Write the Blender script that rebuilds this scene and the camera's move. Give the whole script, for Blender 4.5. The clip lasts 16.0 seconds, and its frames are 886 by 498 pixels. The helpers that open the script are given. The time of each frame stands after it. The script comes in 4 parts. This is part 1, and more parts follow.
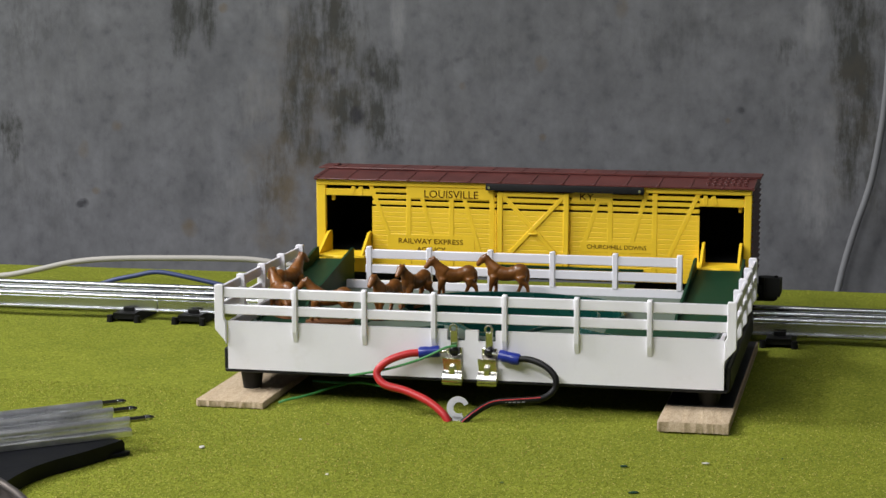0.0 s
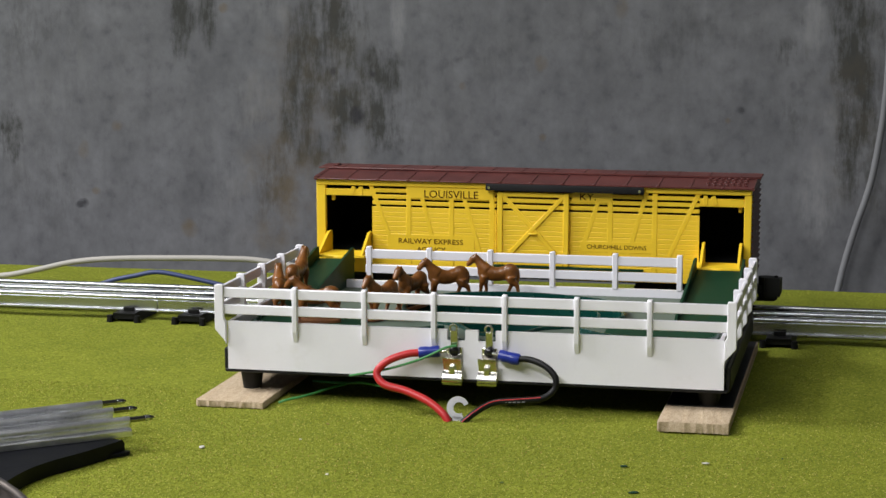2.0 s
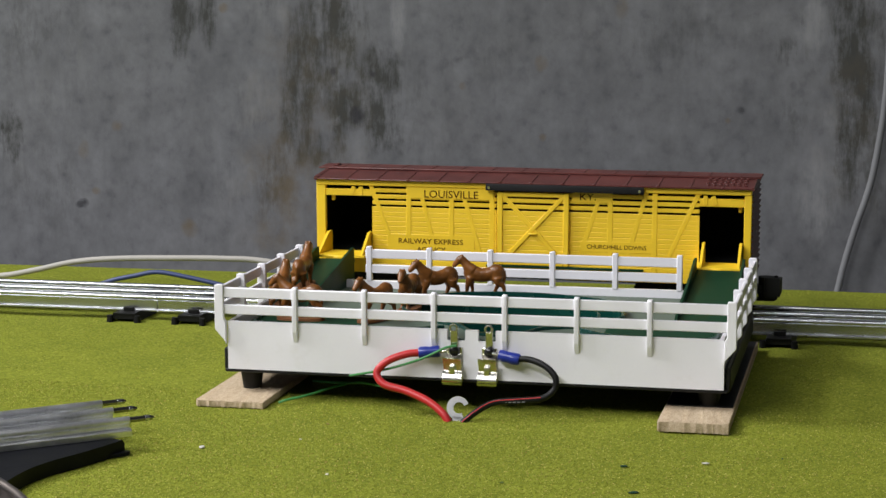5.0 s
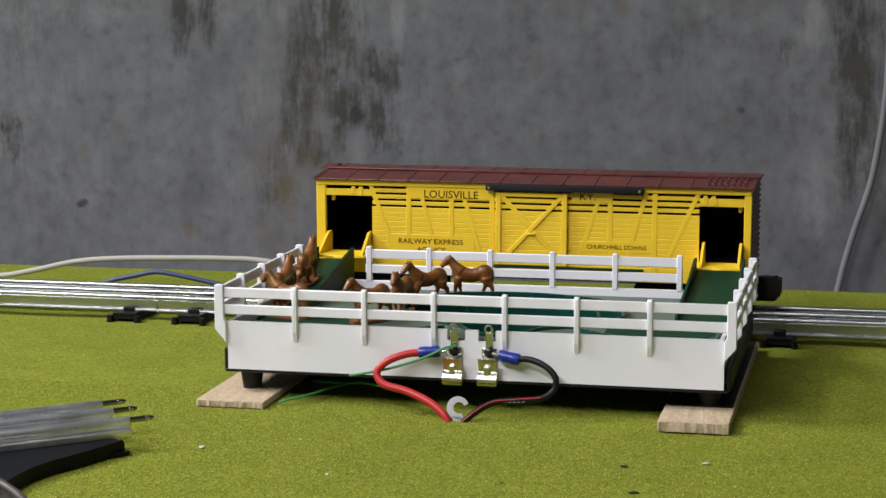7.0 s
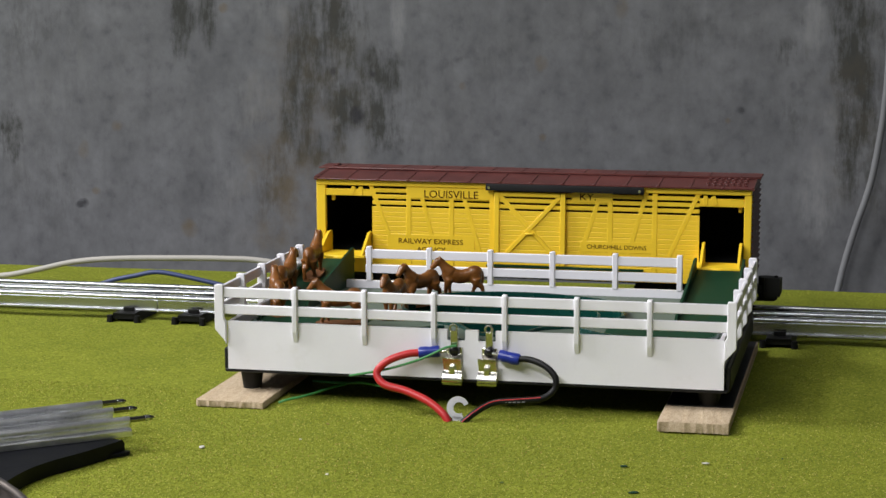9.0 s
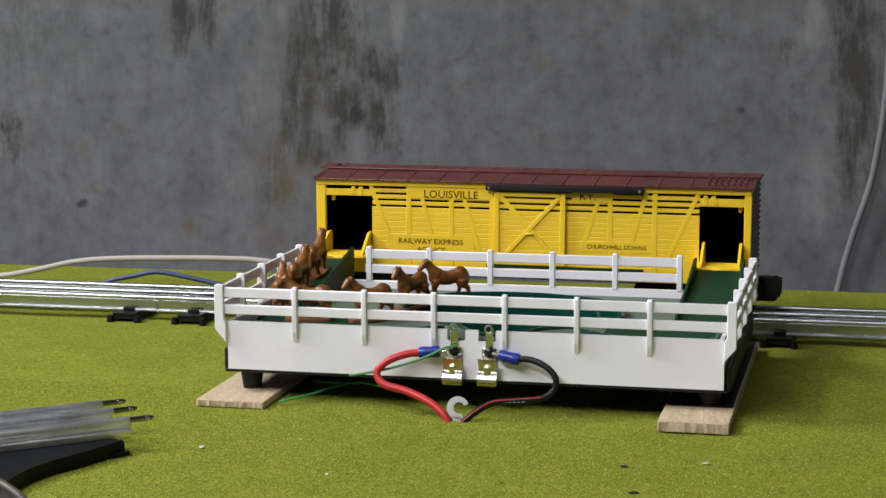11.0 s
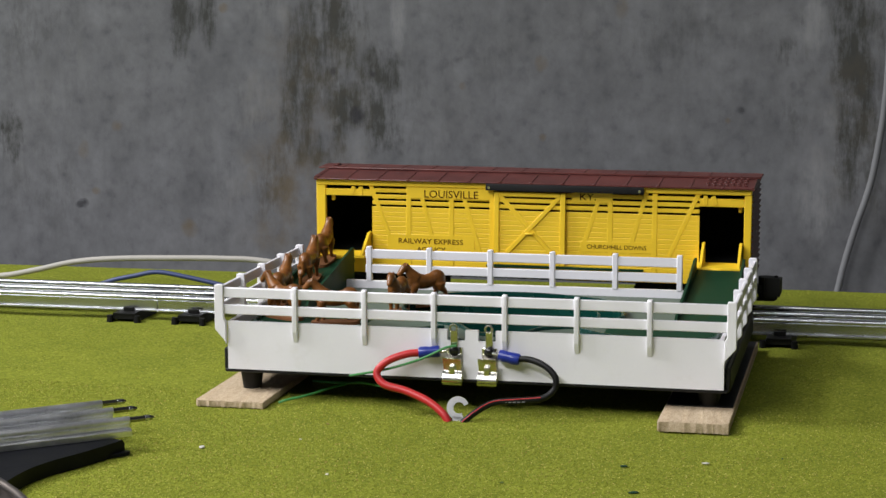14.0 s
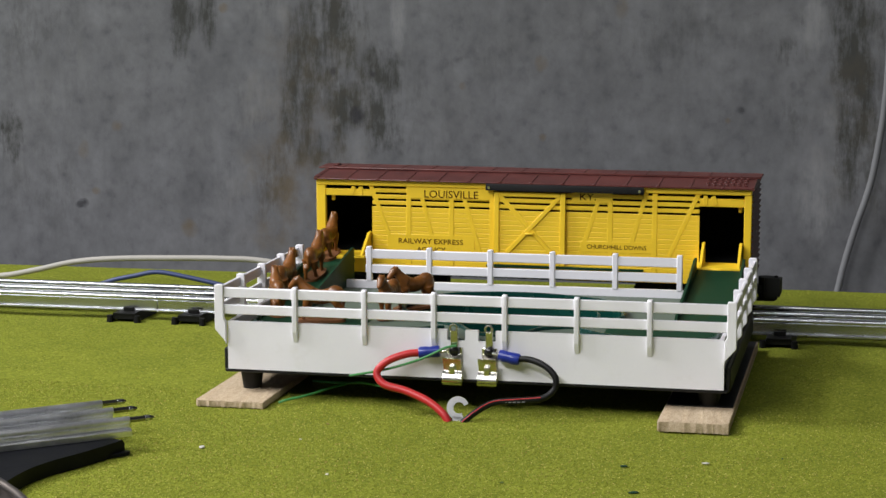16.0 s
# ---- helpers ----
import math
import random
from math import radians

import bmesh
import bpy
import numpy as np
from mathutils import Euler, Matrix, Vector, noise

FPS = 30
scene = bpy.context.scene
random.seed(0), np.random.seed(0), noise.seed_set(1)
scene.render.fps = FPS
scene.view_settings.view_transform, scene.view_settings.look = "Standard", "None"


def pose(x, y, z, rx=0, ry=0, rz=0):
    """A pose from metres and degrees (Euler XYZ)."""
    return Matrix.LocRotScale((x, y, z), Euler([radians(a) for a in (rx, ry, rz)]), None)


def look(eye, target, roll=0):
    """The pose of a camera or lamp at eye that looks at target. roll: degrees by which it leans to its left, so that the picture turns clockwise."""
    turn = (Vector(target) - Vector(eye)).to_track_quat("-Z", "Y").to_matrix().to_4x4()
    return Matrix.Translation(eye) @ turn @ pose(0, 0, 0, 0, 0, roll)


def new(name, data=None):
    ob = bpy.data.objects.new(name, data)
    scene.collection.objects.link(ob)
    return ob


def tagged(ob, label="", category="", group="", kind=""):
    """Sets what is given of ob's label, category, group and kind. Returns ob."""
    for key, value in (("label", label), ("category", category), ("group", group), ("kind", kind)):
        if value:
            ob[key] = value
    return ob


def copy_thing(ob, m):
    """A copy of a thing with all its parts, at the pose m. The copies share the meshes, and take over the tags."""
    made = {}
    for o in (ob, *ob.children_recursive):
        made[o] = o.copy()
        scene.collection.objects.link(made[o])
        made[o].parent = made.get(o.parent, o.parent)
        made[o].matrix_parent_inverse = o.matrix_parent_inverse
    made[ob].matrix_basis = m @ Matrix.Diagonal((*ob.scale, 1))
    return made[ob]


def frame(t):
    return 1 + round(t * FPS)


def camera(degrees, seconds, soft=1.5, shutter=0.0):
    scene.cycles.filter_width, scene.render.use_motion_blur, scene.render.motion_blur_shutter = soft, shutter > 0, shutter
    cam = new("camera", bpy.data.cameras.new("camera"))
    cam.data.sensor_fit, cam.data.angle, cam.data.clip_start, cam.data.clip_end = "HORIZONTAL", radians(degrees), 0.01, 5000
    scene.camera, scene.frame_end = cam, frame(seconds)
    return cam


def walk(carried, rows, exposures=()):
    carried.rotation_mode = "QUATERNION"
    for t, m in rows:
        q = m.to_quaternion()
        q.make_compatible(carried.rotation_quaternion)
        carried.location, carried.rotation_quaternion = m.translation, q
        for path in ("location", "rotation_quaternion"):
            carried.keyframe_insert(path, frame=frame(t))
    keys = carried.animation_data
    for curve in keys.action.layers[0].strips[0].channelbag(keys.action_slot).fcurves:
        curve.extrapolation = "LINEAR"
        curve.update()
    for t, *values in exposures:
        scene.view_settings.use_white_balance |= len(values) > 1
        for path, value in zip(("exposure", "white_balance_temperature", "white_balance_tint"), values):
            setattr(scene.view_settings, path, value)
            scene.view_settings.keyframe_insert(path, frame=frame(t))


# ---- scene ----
# The plan is laid out in model units of K metres.
K = 0.00095


def P(x, y, z):
    return Vector((x * K, y * K, z * K))


# ---- camera ----
cam = camera(25.62, 16.0, soft=1.5)
EYE = P(191.3, -881.35, 214.7)
AIM = EYE + Vector((-0.22249, 0.96330, -0.15043))
walk(cam, [(0.0, look(EYE, AIM, -0.286)), (16.0, look(EYE, AIM, -0.286))],
     exposures=[(0.0, -0.07), (16.0, -0.07)])

# ---- light ----
world = bpy.data.worlds.new("world")
scene.world = world
world.use_nodes = True
world.node_tree.nodes["Background"].inputs[0].default_value = (0.5, 0.52, 0.55, 1)
world.node_tree.nodes["Background"].inputs[1].default_value = 0.03


def ceiling_lamp(x, y, z, sx, sy, watts, target):
    lamp = bpy.data.lights.new("ceiling_tube", "AREA")
    lamp.shape, lamp.size, lamp.size_y, lamp.energy = "RECTANGLE", sx, sy, watts
    lamp.color = (0.985, 0.985, 1.0)
    ob = new("ceiling_tube", lamp)
    ob.matrix_world = look((x, y, z), target)


ceiling_lamp(-1.45, -0.24, 1.28, 0.62, 0.38, 39, (0.0, -0.33, 0.0))
ceiling_lamp(-0.75, -1.30, 1.30, 1.1, 0.14, 37, (-0.70, -1.25, 0.0))
ceiling_lamp(-0.10, -0.90, 1.45, 1.3, 0.16, 7.5, (-0.10, -0.899, 0.0))


# ---- materials ----
def shader(name):
    m = bpy.data.materials.new(name)
    m.use_nodes = True
    nt = m.node_tree
    b = nt.nodes["Principled BSDF"]
    tc = nt.nodes.new("ShaderNodeTexCoord")
    return m, nt, b, tc.outputs["Object"]


def noise_node(nt, vec, scale, detail=4.0, rough=0.55, stretch=None):
    if stretch:
        mp = nt.nodes.new("ShaderNodeMapping")
        mp.inputs["Scale"].default_value = stretch
        nt.links.new(vec, mp.inputs["Vector"])
        vec = mp.outputs["Vector"]
    n = nt.nodes.new("ShaderNodeTexNoise")
    n.inputs["Scale"].default_value = scale
    n.inputs["Detail"].default_value = detail
    n.inputs["Roughness"].default_value = rough
    nt.links.new(vec, n.inputs["Vector"])
    return n.outputs["Fac"]


def ramp_node(nt, fac, stops):
    r = nt.nodes.new("ShaderNodeValToRGB")
    while len(r.color_ramp.elements) < len(stops):
        r.color_ramp.elements.new(0.5)
    for e, (pos, col) in zip(r.color_ramp.elements, stops):
        e.position, e.color = pos, (*col, 1)
    nt.links.new(fac, r.inputs["Fac"])
    return r.outputs["Color"]


def mix_node(nt, fac, a, b, how="MIX"):
    n = nt.nodes.new("ShaderNodeMix")
    n.data_type, n.blend_type = "RGBA", how
    for sock, v in ((n.inputs["Factor"], fac), (n.inputs["A"], a), (n.inputs["B"], b)):
        if isinstance(v, (int, float)):
            sock.default_value = v
        elif isinstance(v, tuple):
            sock.default_value = (*v, 1)
        else:
            nt.links.new(v, sock)
    return n.outputs["Result"]


def bump_node(nt, b, height, strength, dist):
    n = nt.nodes.new("ShaderNodeBump")
    n.inputs["Strength"].default_value = strength
    n.inputs["Distance"].default_value = dist
    nt.links.new(height, n.inputs["Height"])
    nt.links.new(n.outputs["Normal"], b.inputs["Normal"])


def scaled(c, k):
    return tuple(min(1.0, v * k) for v in c)


def surface(name, col, rough, metal=0.0, vary=0.12, scale=60.0, fine=900.0, bump=0.1, dist=0.0003, stretch=None,
            trans=0.0, dirt=None, spec=0.5):
    """A plain material with wear at two scales: soft patches and fine grain."""
    m, nt, b, vec = shader(name)
    big = noise_node(nt, vec, scale, 3.0, stretch=stretch)
    c = ramp_node(nt, big, [(0.3, scaled(col, 1 - vary)), (0.7, scaled(col, 1 + vary))])
    grain = noise_node(nt, vec, fine, 2.0, stretch=stretch)
    c2 = ramp_node(nt, grain, [(0.3, (1 - vary / 2,) * 3), (0.7, (1, 1, 1))])
    c = mix_node(nt, 1.0, c, c2, "MULTIPLY")
    if dirt:
        spots = noise_node(nt, vec, scale * 2.3, 6.0, 0.7)
        f = ramp_node(nt, spots, [(0.56, (0, 0, 0)), (0.74, (0.5, 0.5, 0.5))])
        c = mix_node(nt, f, c, dirt)
    nt.links.new(c, b.inputs["Base Color"])
    r = nt.nodes.new("ShaderNodeMapRange")
    r.inputs["To Min"].default_value, r.inputs["To Max"].default_value = max(0.02, rough - 0.08), min(1, rough + 0.1)
    nt.links.new(big, r.inputs["Value"])
    nt.links.new(r.outputs["Result"], b.inputs["Roughness"])
    b.inputs["Metallic"].default_value = metal
    b.inputs["Transmission Weight"].default_value = trans
    b.inputs["Specular IOR Level"].default_value = spec
    if bump:
        bump_node(nt, b, grain, bump, dist)
    return m


WHITE = surface("white_plastic", (0.79, 0.775, 0.82), 0.36, vary=0.025, scale=30, fine=700, bump=0.03, dirt=(0.70, 0.68, 0.68))
YELLOW = surface("yellow_plastic", (0.86, 0.58, 0.027), 0.42, vary=0.05, scale=40, fine=900, bump=0.06)
BROWN = surface("brown_roof_plastic", (0.100, 0.025, 0.021), 0.42, vary=0.24, scale=60, fine=900, bump=0.1)
BLACK = surface("black_plastic", (0.010, 0.010, 0.011), 0.5, vary=0.2, scale=80, fine=900, bump=0.1, spec=0.3)
MATTBLACK = surface("matt_black_plastic", (0.008, 0.008, 0.009), 0.55, vary=0.3, scale=60, fine=700, bump=0.3, spec=0.18)
BASEBLACK = surface("moulded_black_base", (0.006, 0.0065, 0.0085), 0.42, vary=0.3, scale=60, fine=700, bump=0.15, spec=0.1)
# near-black that gives the car's inside its shade by colour
SHADEBLACK = surface("inner_shade_black", (0.004, 0.004, 0.004), 0.7, vary=0.2, scale=80, fine=900, bump=0.0, spec=0.1)
RUBBER = surface("black_rubber", (0.009, 0.009, 0.009), 0.55, vary=0.2, scale=120, fine=1200, bump=0.15, spec=0.35)
HORSE = surface("brown_figure_plastic", (0.195, 0.070, 0.0125), 0.36, vary=0.38, scale=160, fine=900, bump=0.12)
PAD = surface("brown_pad", (0.17, 0.062, 0.016), 0.75, vary=0.25, scale=200, fine=2600, bump=0.5, dist=0.0004)
TEAL = surface("teal_plastic", (0.003, 0.042, 0.033), 0.26, vary=0.15, scale=60, fine=800, bump=0.06)
DARKGREEN = surface("dark_green_plastic", (0.009, 0.042, 0.020), 0.5, vary=0.18, scale=60, fine=800, bump=0.1, spec=0.16)
PLATE = surface("grey_green_plate", (0.10, 0.13, 0.10), 0.55, vary=0.10, scale=50, fine=800, bump=0.05, spec=0.25)
APRON = surface("matt_green_plastic", (0.008, 0.040, 0.020), 0.7, vary=0.15, scale=60, fine=800, bump=0.1, spec=0.12)
STEEL = surface("tinned_steel", (0.52, 0.53, 0.54), 0.25, 1.0, vary=0.06, scale=60, fine=600, bump=0.0, stretch=(0.15, 1, 1))
DULLSTEEL = surface("worn_steel", (0.84, 0.85, 0.87), 0.35, 1.0, vary=0.14, scale=90, fine=1500, bump=0.01,
                    dirt=(0.34, 0.34, 0.33))
TARNISH = surface("tarnished_steel", (0.24, 0.21, 0.19), 0.42, 1.0, vary=0.3, scale=90, fine=1500, bump=0.08,
                  dirt=(0.16, 0.10, 0.06))
SCREW = surface("black_screw", (0.008, 0.008, 0.008), 0.2, vary=0.2, scale=200, bump=0.0)
NICKEL = surface("nickel_plate", (0.70, 0.68, 0.62), 0.2, 1.0, vary=0.08, scale=200, fine=1500, bump=0.04)
TIN = surface("matt_tin", (0.56, 0.56, 0.55), 0.36, 1.0, vary=0.05, scale=200, fine=1500, bump=0.04)
PIN = surface("dark_steel", (0.27, 0.26, 0.25), 0.16, 1.0, vary=0.2, scale=200, fine=1500, bump=0.05)
TIE = surface("black_japanned_steel", (0.007, 0.007, 0.007), 0.45, 0.0, spec=0.2, vary=0.3, scale=120, fine=900, bump=0.1)
BLACKWIRE = surface("black_insulation", (0.006, 0.006, 0.006), 0.5, vary=0.2, scale=120, fine=1200, bump=0.1, spec=0.22)
RED = surface("red_insulation", (0.46, 0.018, 0.021), 0.42, vary=0.08, scale=120, fine=1200, bump=0.08)
BLUE = surface("blue_nylon", (0.010, 0.024, 0.22), 0.3, vary=0.1, scale=150, fine=1200, bump=0.05)
BLUEWIRE = surface("blue_insulation", (0.03, 0.047, 0.14), 0.5, vary=0.1, scale=100, fine=900, bump=0.05)
GREENWIRE = surface("green_insulation", (0.045, 0.22, 0.06), 0.4, vary=0.1, scale=150, fine=1200, bump=0.05)
WHITEWIRE = surface("white_insulation", (0.55, 0.52, 0.47), 0.5, vary=0.05, scale=60, fine=900, bump=0.05)
BEIGEWIRE = surface("beige_insulation", (0.36, 0.34, 0.31), 0.6, vary=0.06, scale=60, fine=900, bump=0.05)
GREYWIRE = surface("grey_insulation", (0.165, 0.168, 0.175), 0.6, vary=0.08, scale=60, fine=900, bump=0.05)
INK = surface("brown_black_ink", (0.085, 0.033, 0.006), 0.7, vary=0.1, bump=0.0, spec=0.05)
GREYINK = surface("grey_ink", (0.22, 0.22, 0.22), 0.6, vary=0.1, bump=0.0)
DARKRED = surface("dark_red_panel", (0.10, 0.01, 0.008), 0.5, vary=0.1, bump=0.0)


def wood_material():
    m, nt, b, vec = shader("raw_wood")
    wave = noise_node(nt, vec, 60, 5.0, 0.6, stretch=(3.2, 0.35, 5))
    c = ramp_node(nt, wave, [(0.25, (0.44, 0.338, 0.225)), (0.55, (0.51, 0.403, 0.277)), (0.8, (0.56, 0.455, 0.325))])
    pores = noise_node(nt, vec, 500, 3.0, 0.6, stretch=(6, 0.6, 6))
    c = mix_node(nt, 1.0, c, ramp_node(nt, pores, [(0.3, (0.72, 0.68, 0.62)), (0.6, (1, 1, 1))]), "MULTIPLY")
    flecks = noise_node(nt, vec, 900, 4.0, 0.7, stretch=(1, 0.25, 1))
    c = mix_node(nt, 1.0, c, ramp_node(nt, flecks, [(0.34, (0.82, 0.79, 0.74)), (0.52, (1, 1, 1))]), "MULTIPLY")
    nt.links.new(c, b.inputs["Base Color"])
    b.inputs["Roughness"].default_value = 0.8
    bump_node(nt, b, mix_node(nt, 0.5, pores, flecks), 0.5, 0.0005)
    return m


def mat_material():
    """Grass mat: coarse dyed fibre, yellow-green with darker and paler grains."""
    m, nt, b, vec = shader("grass_mat")
    v = nt.nodes.new("ShaderNodeTexVoronoi")
    v.inputs["Scale"].default_value = 950
    nt.links.new(vec, v.inputs["Vector"])
    grains = ramp_node(nt, v.outputs["Color"], [(0.1, (0.137, 0.156, 0.018)), (0.45, (0.192, 0.217, 0.025)),
                                               (0.8, (0.236, 0.254, 0.031)), (0.97, (0.329, 0.328, 0.067))])
    big = noise_node(nt, vec, 22, 4.0, 0.6)
    c = mix_node(nt, 1.0, grains, ramp_node(nt, big, [(0.3, (0.82, 0.85, 0.78)), (0.7, (1.05, 1.05, 1.0))]), "MULTIPLY")
    fine = noise_node(nt, vec, 1500, 3.0, 0.7)
    c = mix_node(nt, 1.0, c, ramp_node(nt, fine, [(0.3, (0.72, 0.74, 0.68)), (0.65, (1.1, 1.1, 1.05))]), "MULTIPLY")
    nt.links.new(c, b.inputs["Base Color"])
    b.inputs["Roughness"].default_value = 0.95
    b.inputs["Specular IOR Level"].default_value = 0.12
    bump_node(nt, b, mix_node(nt, 0.5, fine, v.outputs["Distance"]), 0.18, 0.0005)
    return m


def grain_material():
    """Loose dyed grains: each its own shade of yellow-green, a few straw or brown."""
    m, nt, b, vec = shader("grass_grain")
    g = nt.nodes.new("ShaderNodeNewGeometry")
    c = ramp_node(nt, g.outputs["Random Per Island"], [(0.0, (0.143, 0.163, 0.016)), (0.3, (0.195, 0.220, 0.022)), (0.72, (0.236, 0.258, 0.027)),
                                                       (0.88, (0.307, 0.322, 0.045)), (0.95, (0.504, 0.463, 0.135)), (1.0, (0.329, 0.226, 0.067))])
    nt.links.new(c, b.inputs["Base Color"])
    b.inputs["Roughness"].default_value = 0.85
    b.inputs["Specular IOR Level"].default_value = 0.2
    return m


def concrete_material(dark, pale, rust, spots):
    """Old basement concrete: cloudy grey, ragged dark streaks that run down it, pale lime, rust and pits."""
    m, nt, b, vec = shader("basement_concrete")

    def calc(op, *values, clamp=False):
        n = nt.nodes.new("ShaderNodeMath")
        n.operation, n.use_clamp = op, clamp
        for sock, v in zip(n.inputs, values):
            if isinstance(v, (int, float)):
                sock.default_value = v
            else:
                nt.links.new(v, sock)
        return n.outputs[0]

    def vcalc(op, a, v, out="Vector"):
        n = nt.nodes.new("ShaderNodeVectorMath")
        n.operation = op
        nt.links.new(a, n.inputs[0])
        if isinstance(v, tuple):
            n.inputs[1].default_value = v
        else:
            nt.links.new(v, n.inputs[1])
        return n.outputs[out]

    def patches(rows):
        """The sum of soft patches: each a place on the wall, its half sizes and its strength."""
        total = 0.0
        for x, z, rx, rz, amount in rows:
            q = vcalc("MULTIPLY", vcalc("SUBTRACT", vec, (x * K, 0, z * K)), (1 / (rx * K), 0, 1 / (rz * K)))
            g = calc("SUBTRACT", 1.0, vcalc("DOT_PRODUCT", q, q, "Value"), clamp=True)
            total = calc("MULTIPLY_ADD", g, amount, total)
        return total

    def ragged(total, grain, bias, gain, most):
        """Patches broken up by the grain, so that their edges are torn."""
        total = calc("MINIMUM", total, 1.2)
        f = calc("MULTIPLY_ADD", calc("SUBTRACT", grain, 0.5), gain, calc("MULTIPLY", total, 0.7))
        f = calc("SUBTRACT", f, bias, clamp=True)
        return calc("MULTIPLY", calc("MULTIPLY", f, calc("MULTIPLY", total, 2.0, clamp=True)), most, clamp=True)

    cloud = noise_node(nt, vec, 6, 6.0, 0.6)
    c = ramp_node(nt, cloud, [(0.3, (0.105, 0.107, 0.114)), (0.5, (0.122, 0.124, 0.131)), (0.72, (0.145, 0.146, 0.152))])
    mid = noise_node(nt, vec, 34, 6.0, 0.62, stretch=(1, 1, 0.7))
    c = mix_node(nt, 1.0, c, ramp_node(nt, mid, [(0.28, (0.80, 0.80, 0.80)), (0.5, (1, 1, 1)), (0.72, (1.2, 1.2, 1.2))]), "MULTIPLY")
    speck = noise_node(nt, vec, 95, 5.0, 0.6, stretch=(1, 1, 0.85))
    c = mix_node(nt, 1.0, c, ramp_node(nt, speck, [(0.27, (0.74, 0.74, 0.75)), (0.44, (0.96, 0.96, 0.96)), (0.75, (1.16, 1.16, 1.16))]), "MULTIPLY")
    drip = noise_node(nt, vec, 80, 8.0, 0.74, stretch=(1.3, 1, 0.3))
    blot = noise_node(nt, vec, 60, 6.0, 0.66, stretch=(1, 1, 0.8))
    torn = calc("ADD", calc("MULTIPLY", drip, 0.6), calc("MULTIPLY", blot, 0.4))
    c = mix_node(nt, ragged(patches(pale), torn, -0.10, 4.5, 0.8), c, (0.215, 0.217, 0.222))
    c = mix_node(nt, ragged(patches(dark), torn, 0.06, 6.5, 0.84), c, (0.030, 0.031, 0.026))
    c = mix_node(nt, ragged(patches(rust), blot, 0.0, 2.6, 0.72), c, (0.120, 0.094, 0.060))
    c = mix_node(nt, ragged(patches(spots), blot, 0.04, 2.6, 1.0), c, (0.026, 0.026, 0.030))
    nt.links.new(c, b.inputs["Base Color"])
    b.inputs["Roughness"].default_value = 0.9
    b.inputs["Specular IOR Level"].default_value = 0.2
    bump_node(nt, b, mid, 0.25, 0.002)
    return m


WOOD = wood_material()
GRASS = mat_material()
GRAIN = grain_material()
STREAKS = [
    (-367, 156, 11, 39, 1.0), (-358, 169, 17, 21, 0.6), (-342, 165, 9, 30, 1.0), (-260, 139, 21, 64, 1.0), (-270, 98, 15, 56, 0.9),
    (-234, 152, 30, 43, 0.55), (-230, 94, 20, 26, 0.9), (-209, 88, 21, 19, 0.8), (-249, 60, 30, 21, 0.7), (-282, 44, 17, 52, 0.5),
    (-297, 30, 13, 39, 0.4), (-198, 68, 26, 17, 0.5), (-516, 70, 15, 30, 0.7), (158, 154, 20, 52, 1.0), (166, 108, 22, 50, 1.0),
    (163, 57, 20, 42, 0.8), (117, 139, 17, 15, 0.6)]
SMUDGES = [
    (116, 88, 17, 26, 0.35), (182, 162, 17, 26, 0.6), (-247, 170, 26, 26, 0.7), (-207, 126, 26, 26, 0.45),
    (32, 153, 69, 30, 0.22), (-116, 140, 52, 34, 0.2), (185, 41, 13, 52, 0.5)]
LIME = [
    (-186, 161, 8, 30, 1.0), (-225, 139, 17, 30, 0.6), (-219, 68, 13, 26, 0.4), (-305, 93, 26, 39, 0.35), (-325, 29, 26, 39, 0.35),
    (133, 160, 15, 26, 0.8), (140, 31, 21, 43, 0.8), (147, 89, 9, 17, 0.7), (179, 53, 9, 52, 0.5), (-289, 170, 26, 21, 0.4),
    (-211, 152, 17, 17, 0.4), (-469, 110, 39, 52, 0.25), (-161, 69, 26, 26, 0.3)]
RUST_MARKS = [
    (-422, 77, 6, 6, 1.2), (-452, 57, 6, 10, 1.0), (-442, 23, 5, 4, 0.8), (-362, -6, 9, 10, 0.9), (-73, 130, 7, 8, 1.1),
    (-71, 73, 4, 4, 1.1), (-134, 112, 4, 4, 0.9), (-11, 172, 7, 10, 0.6), (-329, 172, 5, 5, 0.9), (71, 88, 3, 3, 0.9),
    (-282, 35, 15, 39, 0.5), (-293, -11, 17, 17, 0.4)]
PITS = [
    (-220, 88, 8, 9, 1.3), (-454, 13, 6, 5, 1.2), (-458, 11, 4, 4, 1.0), (80, 96, 5, 4, 0.6), (118, 115, 4, 5, 0.5), (-138, 133, 5, 4, 0.5),
    (-107, 76, 5, 4, 0.4), (-239, 123, 4, 6, 0.6), (-207, 121, 4, 4, 0.6)]
SHADES = [(-215, 122, 38, 64, 0.45), (-180, 98, 26, 52, 0.3), (-490, 150, 55, 50, 0.3), (-490, 30, 50, 60, 0.25)]
TINGE = [(-260, 90, 70, 120, 0.32), (-290, 20, 50, 60, 0.3), (165, 90, 40, 110, 0.25)]
CONCRETE = concrete_material(STREAKS + SMUDGES + SHADES, LIME + [(-237, 84, 5, 5, 1.2)], RUST_MARKS + TINGE, PITS)
PLASTER = surface("painted_wall", (0.24, 0.24, 0.245), 0.9, vary=0.1, scale=4, fine=60, bump=0.1)


# ---- shape helpers ----
def thing(name, x, y, z, label, category, group="", kind="", rz=0.0):
    ob = new(name)
    ob.empty_display_size = 0.01
    ob.matrix_basis = pose(x * K, y * K, z * K, 0, 0, rz)
    return tagged(ob, label, category, group, kind)


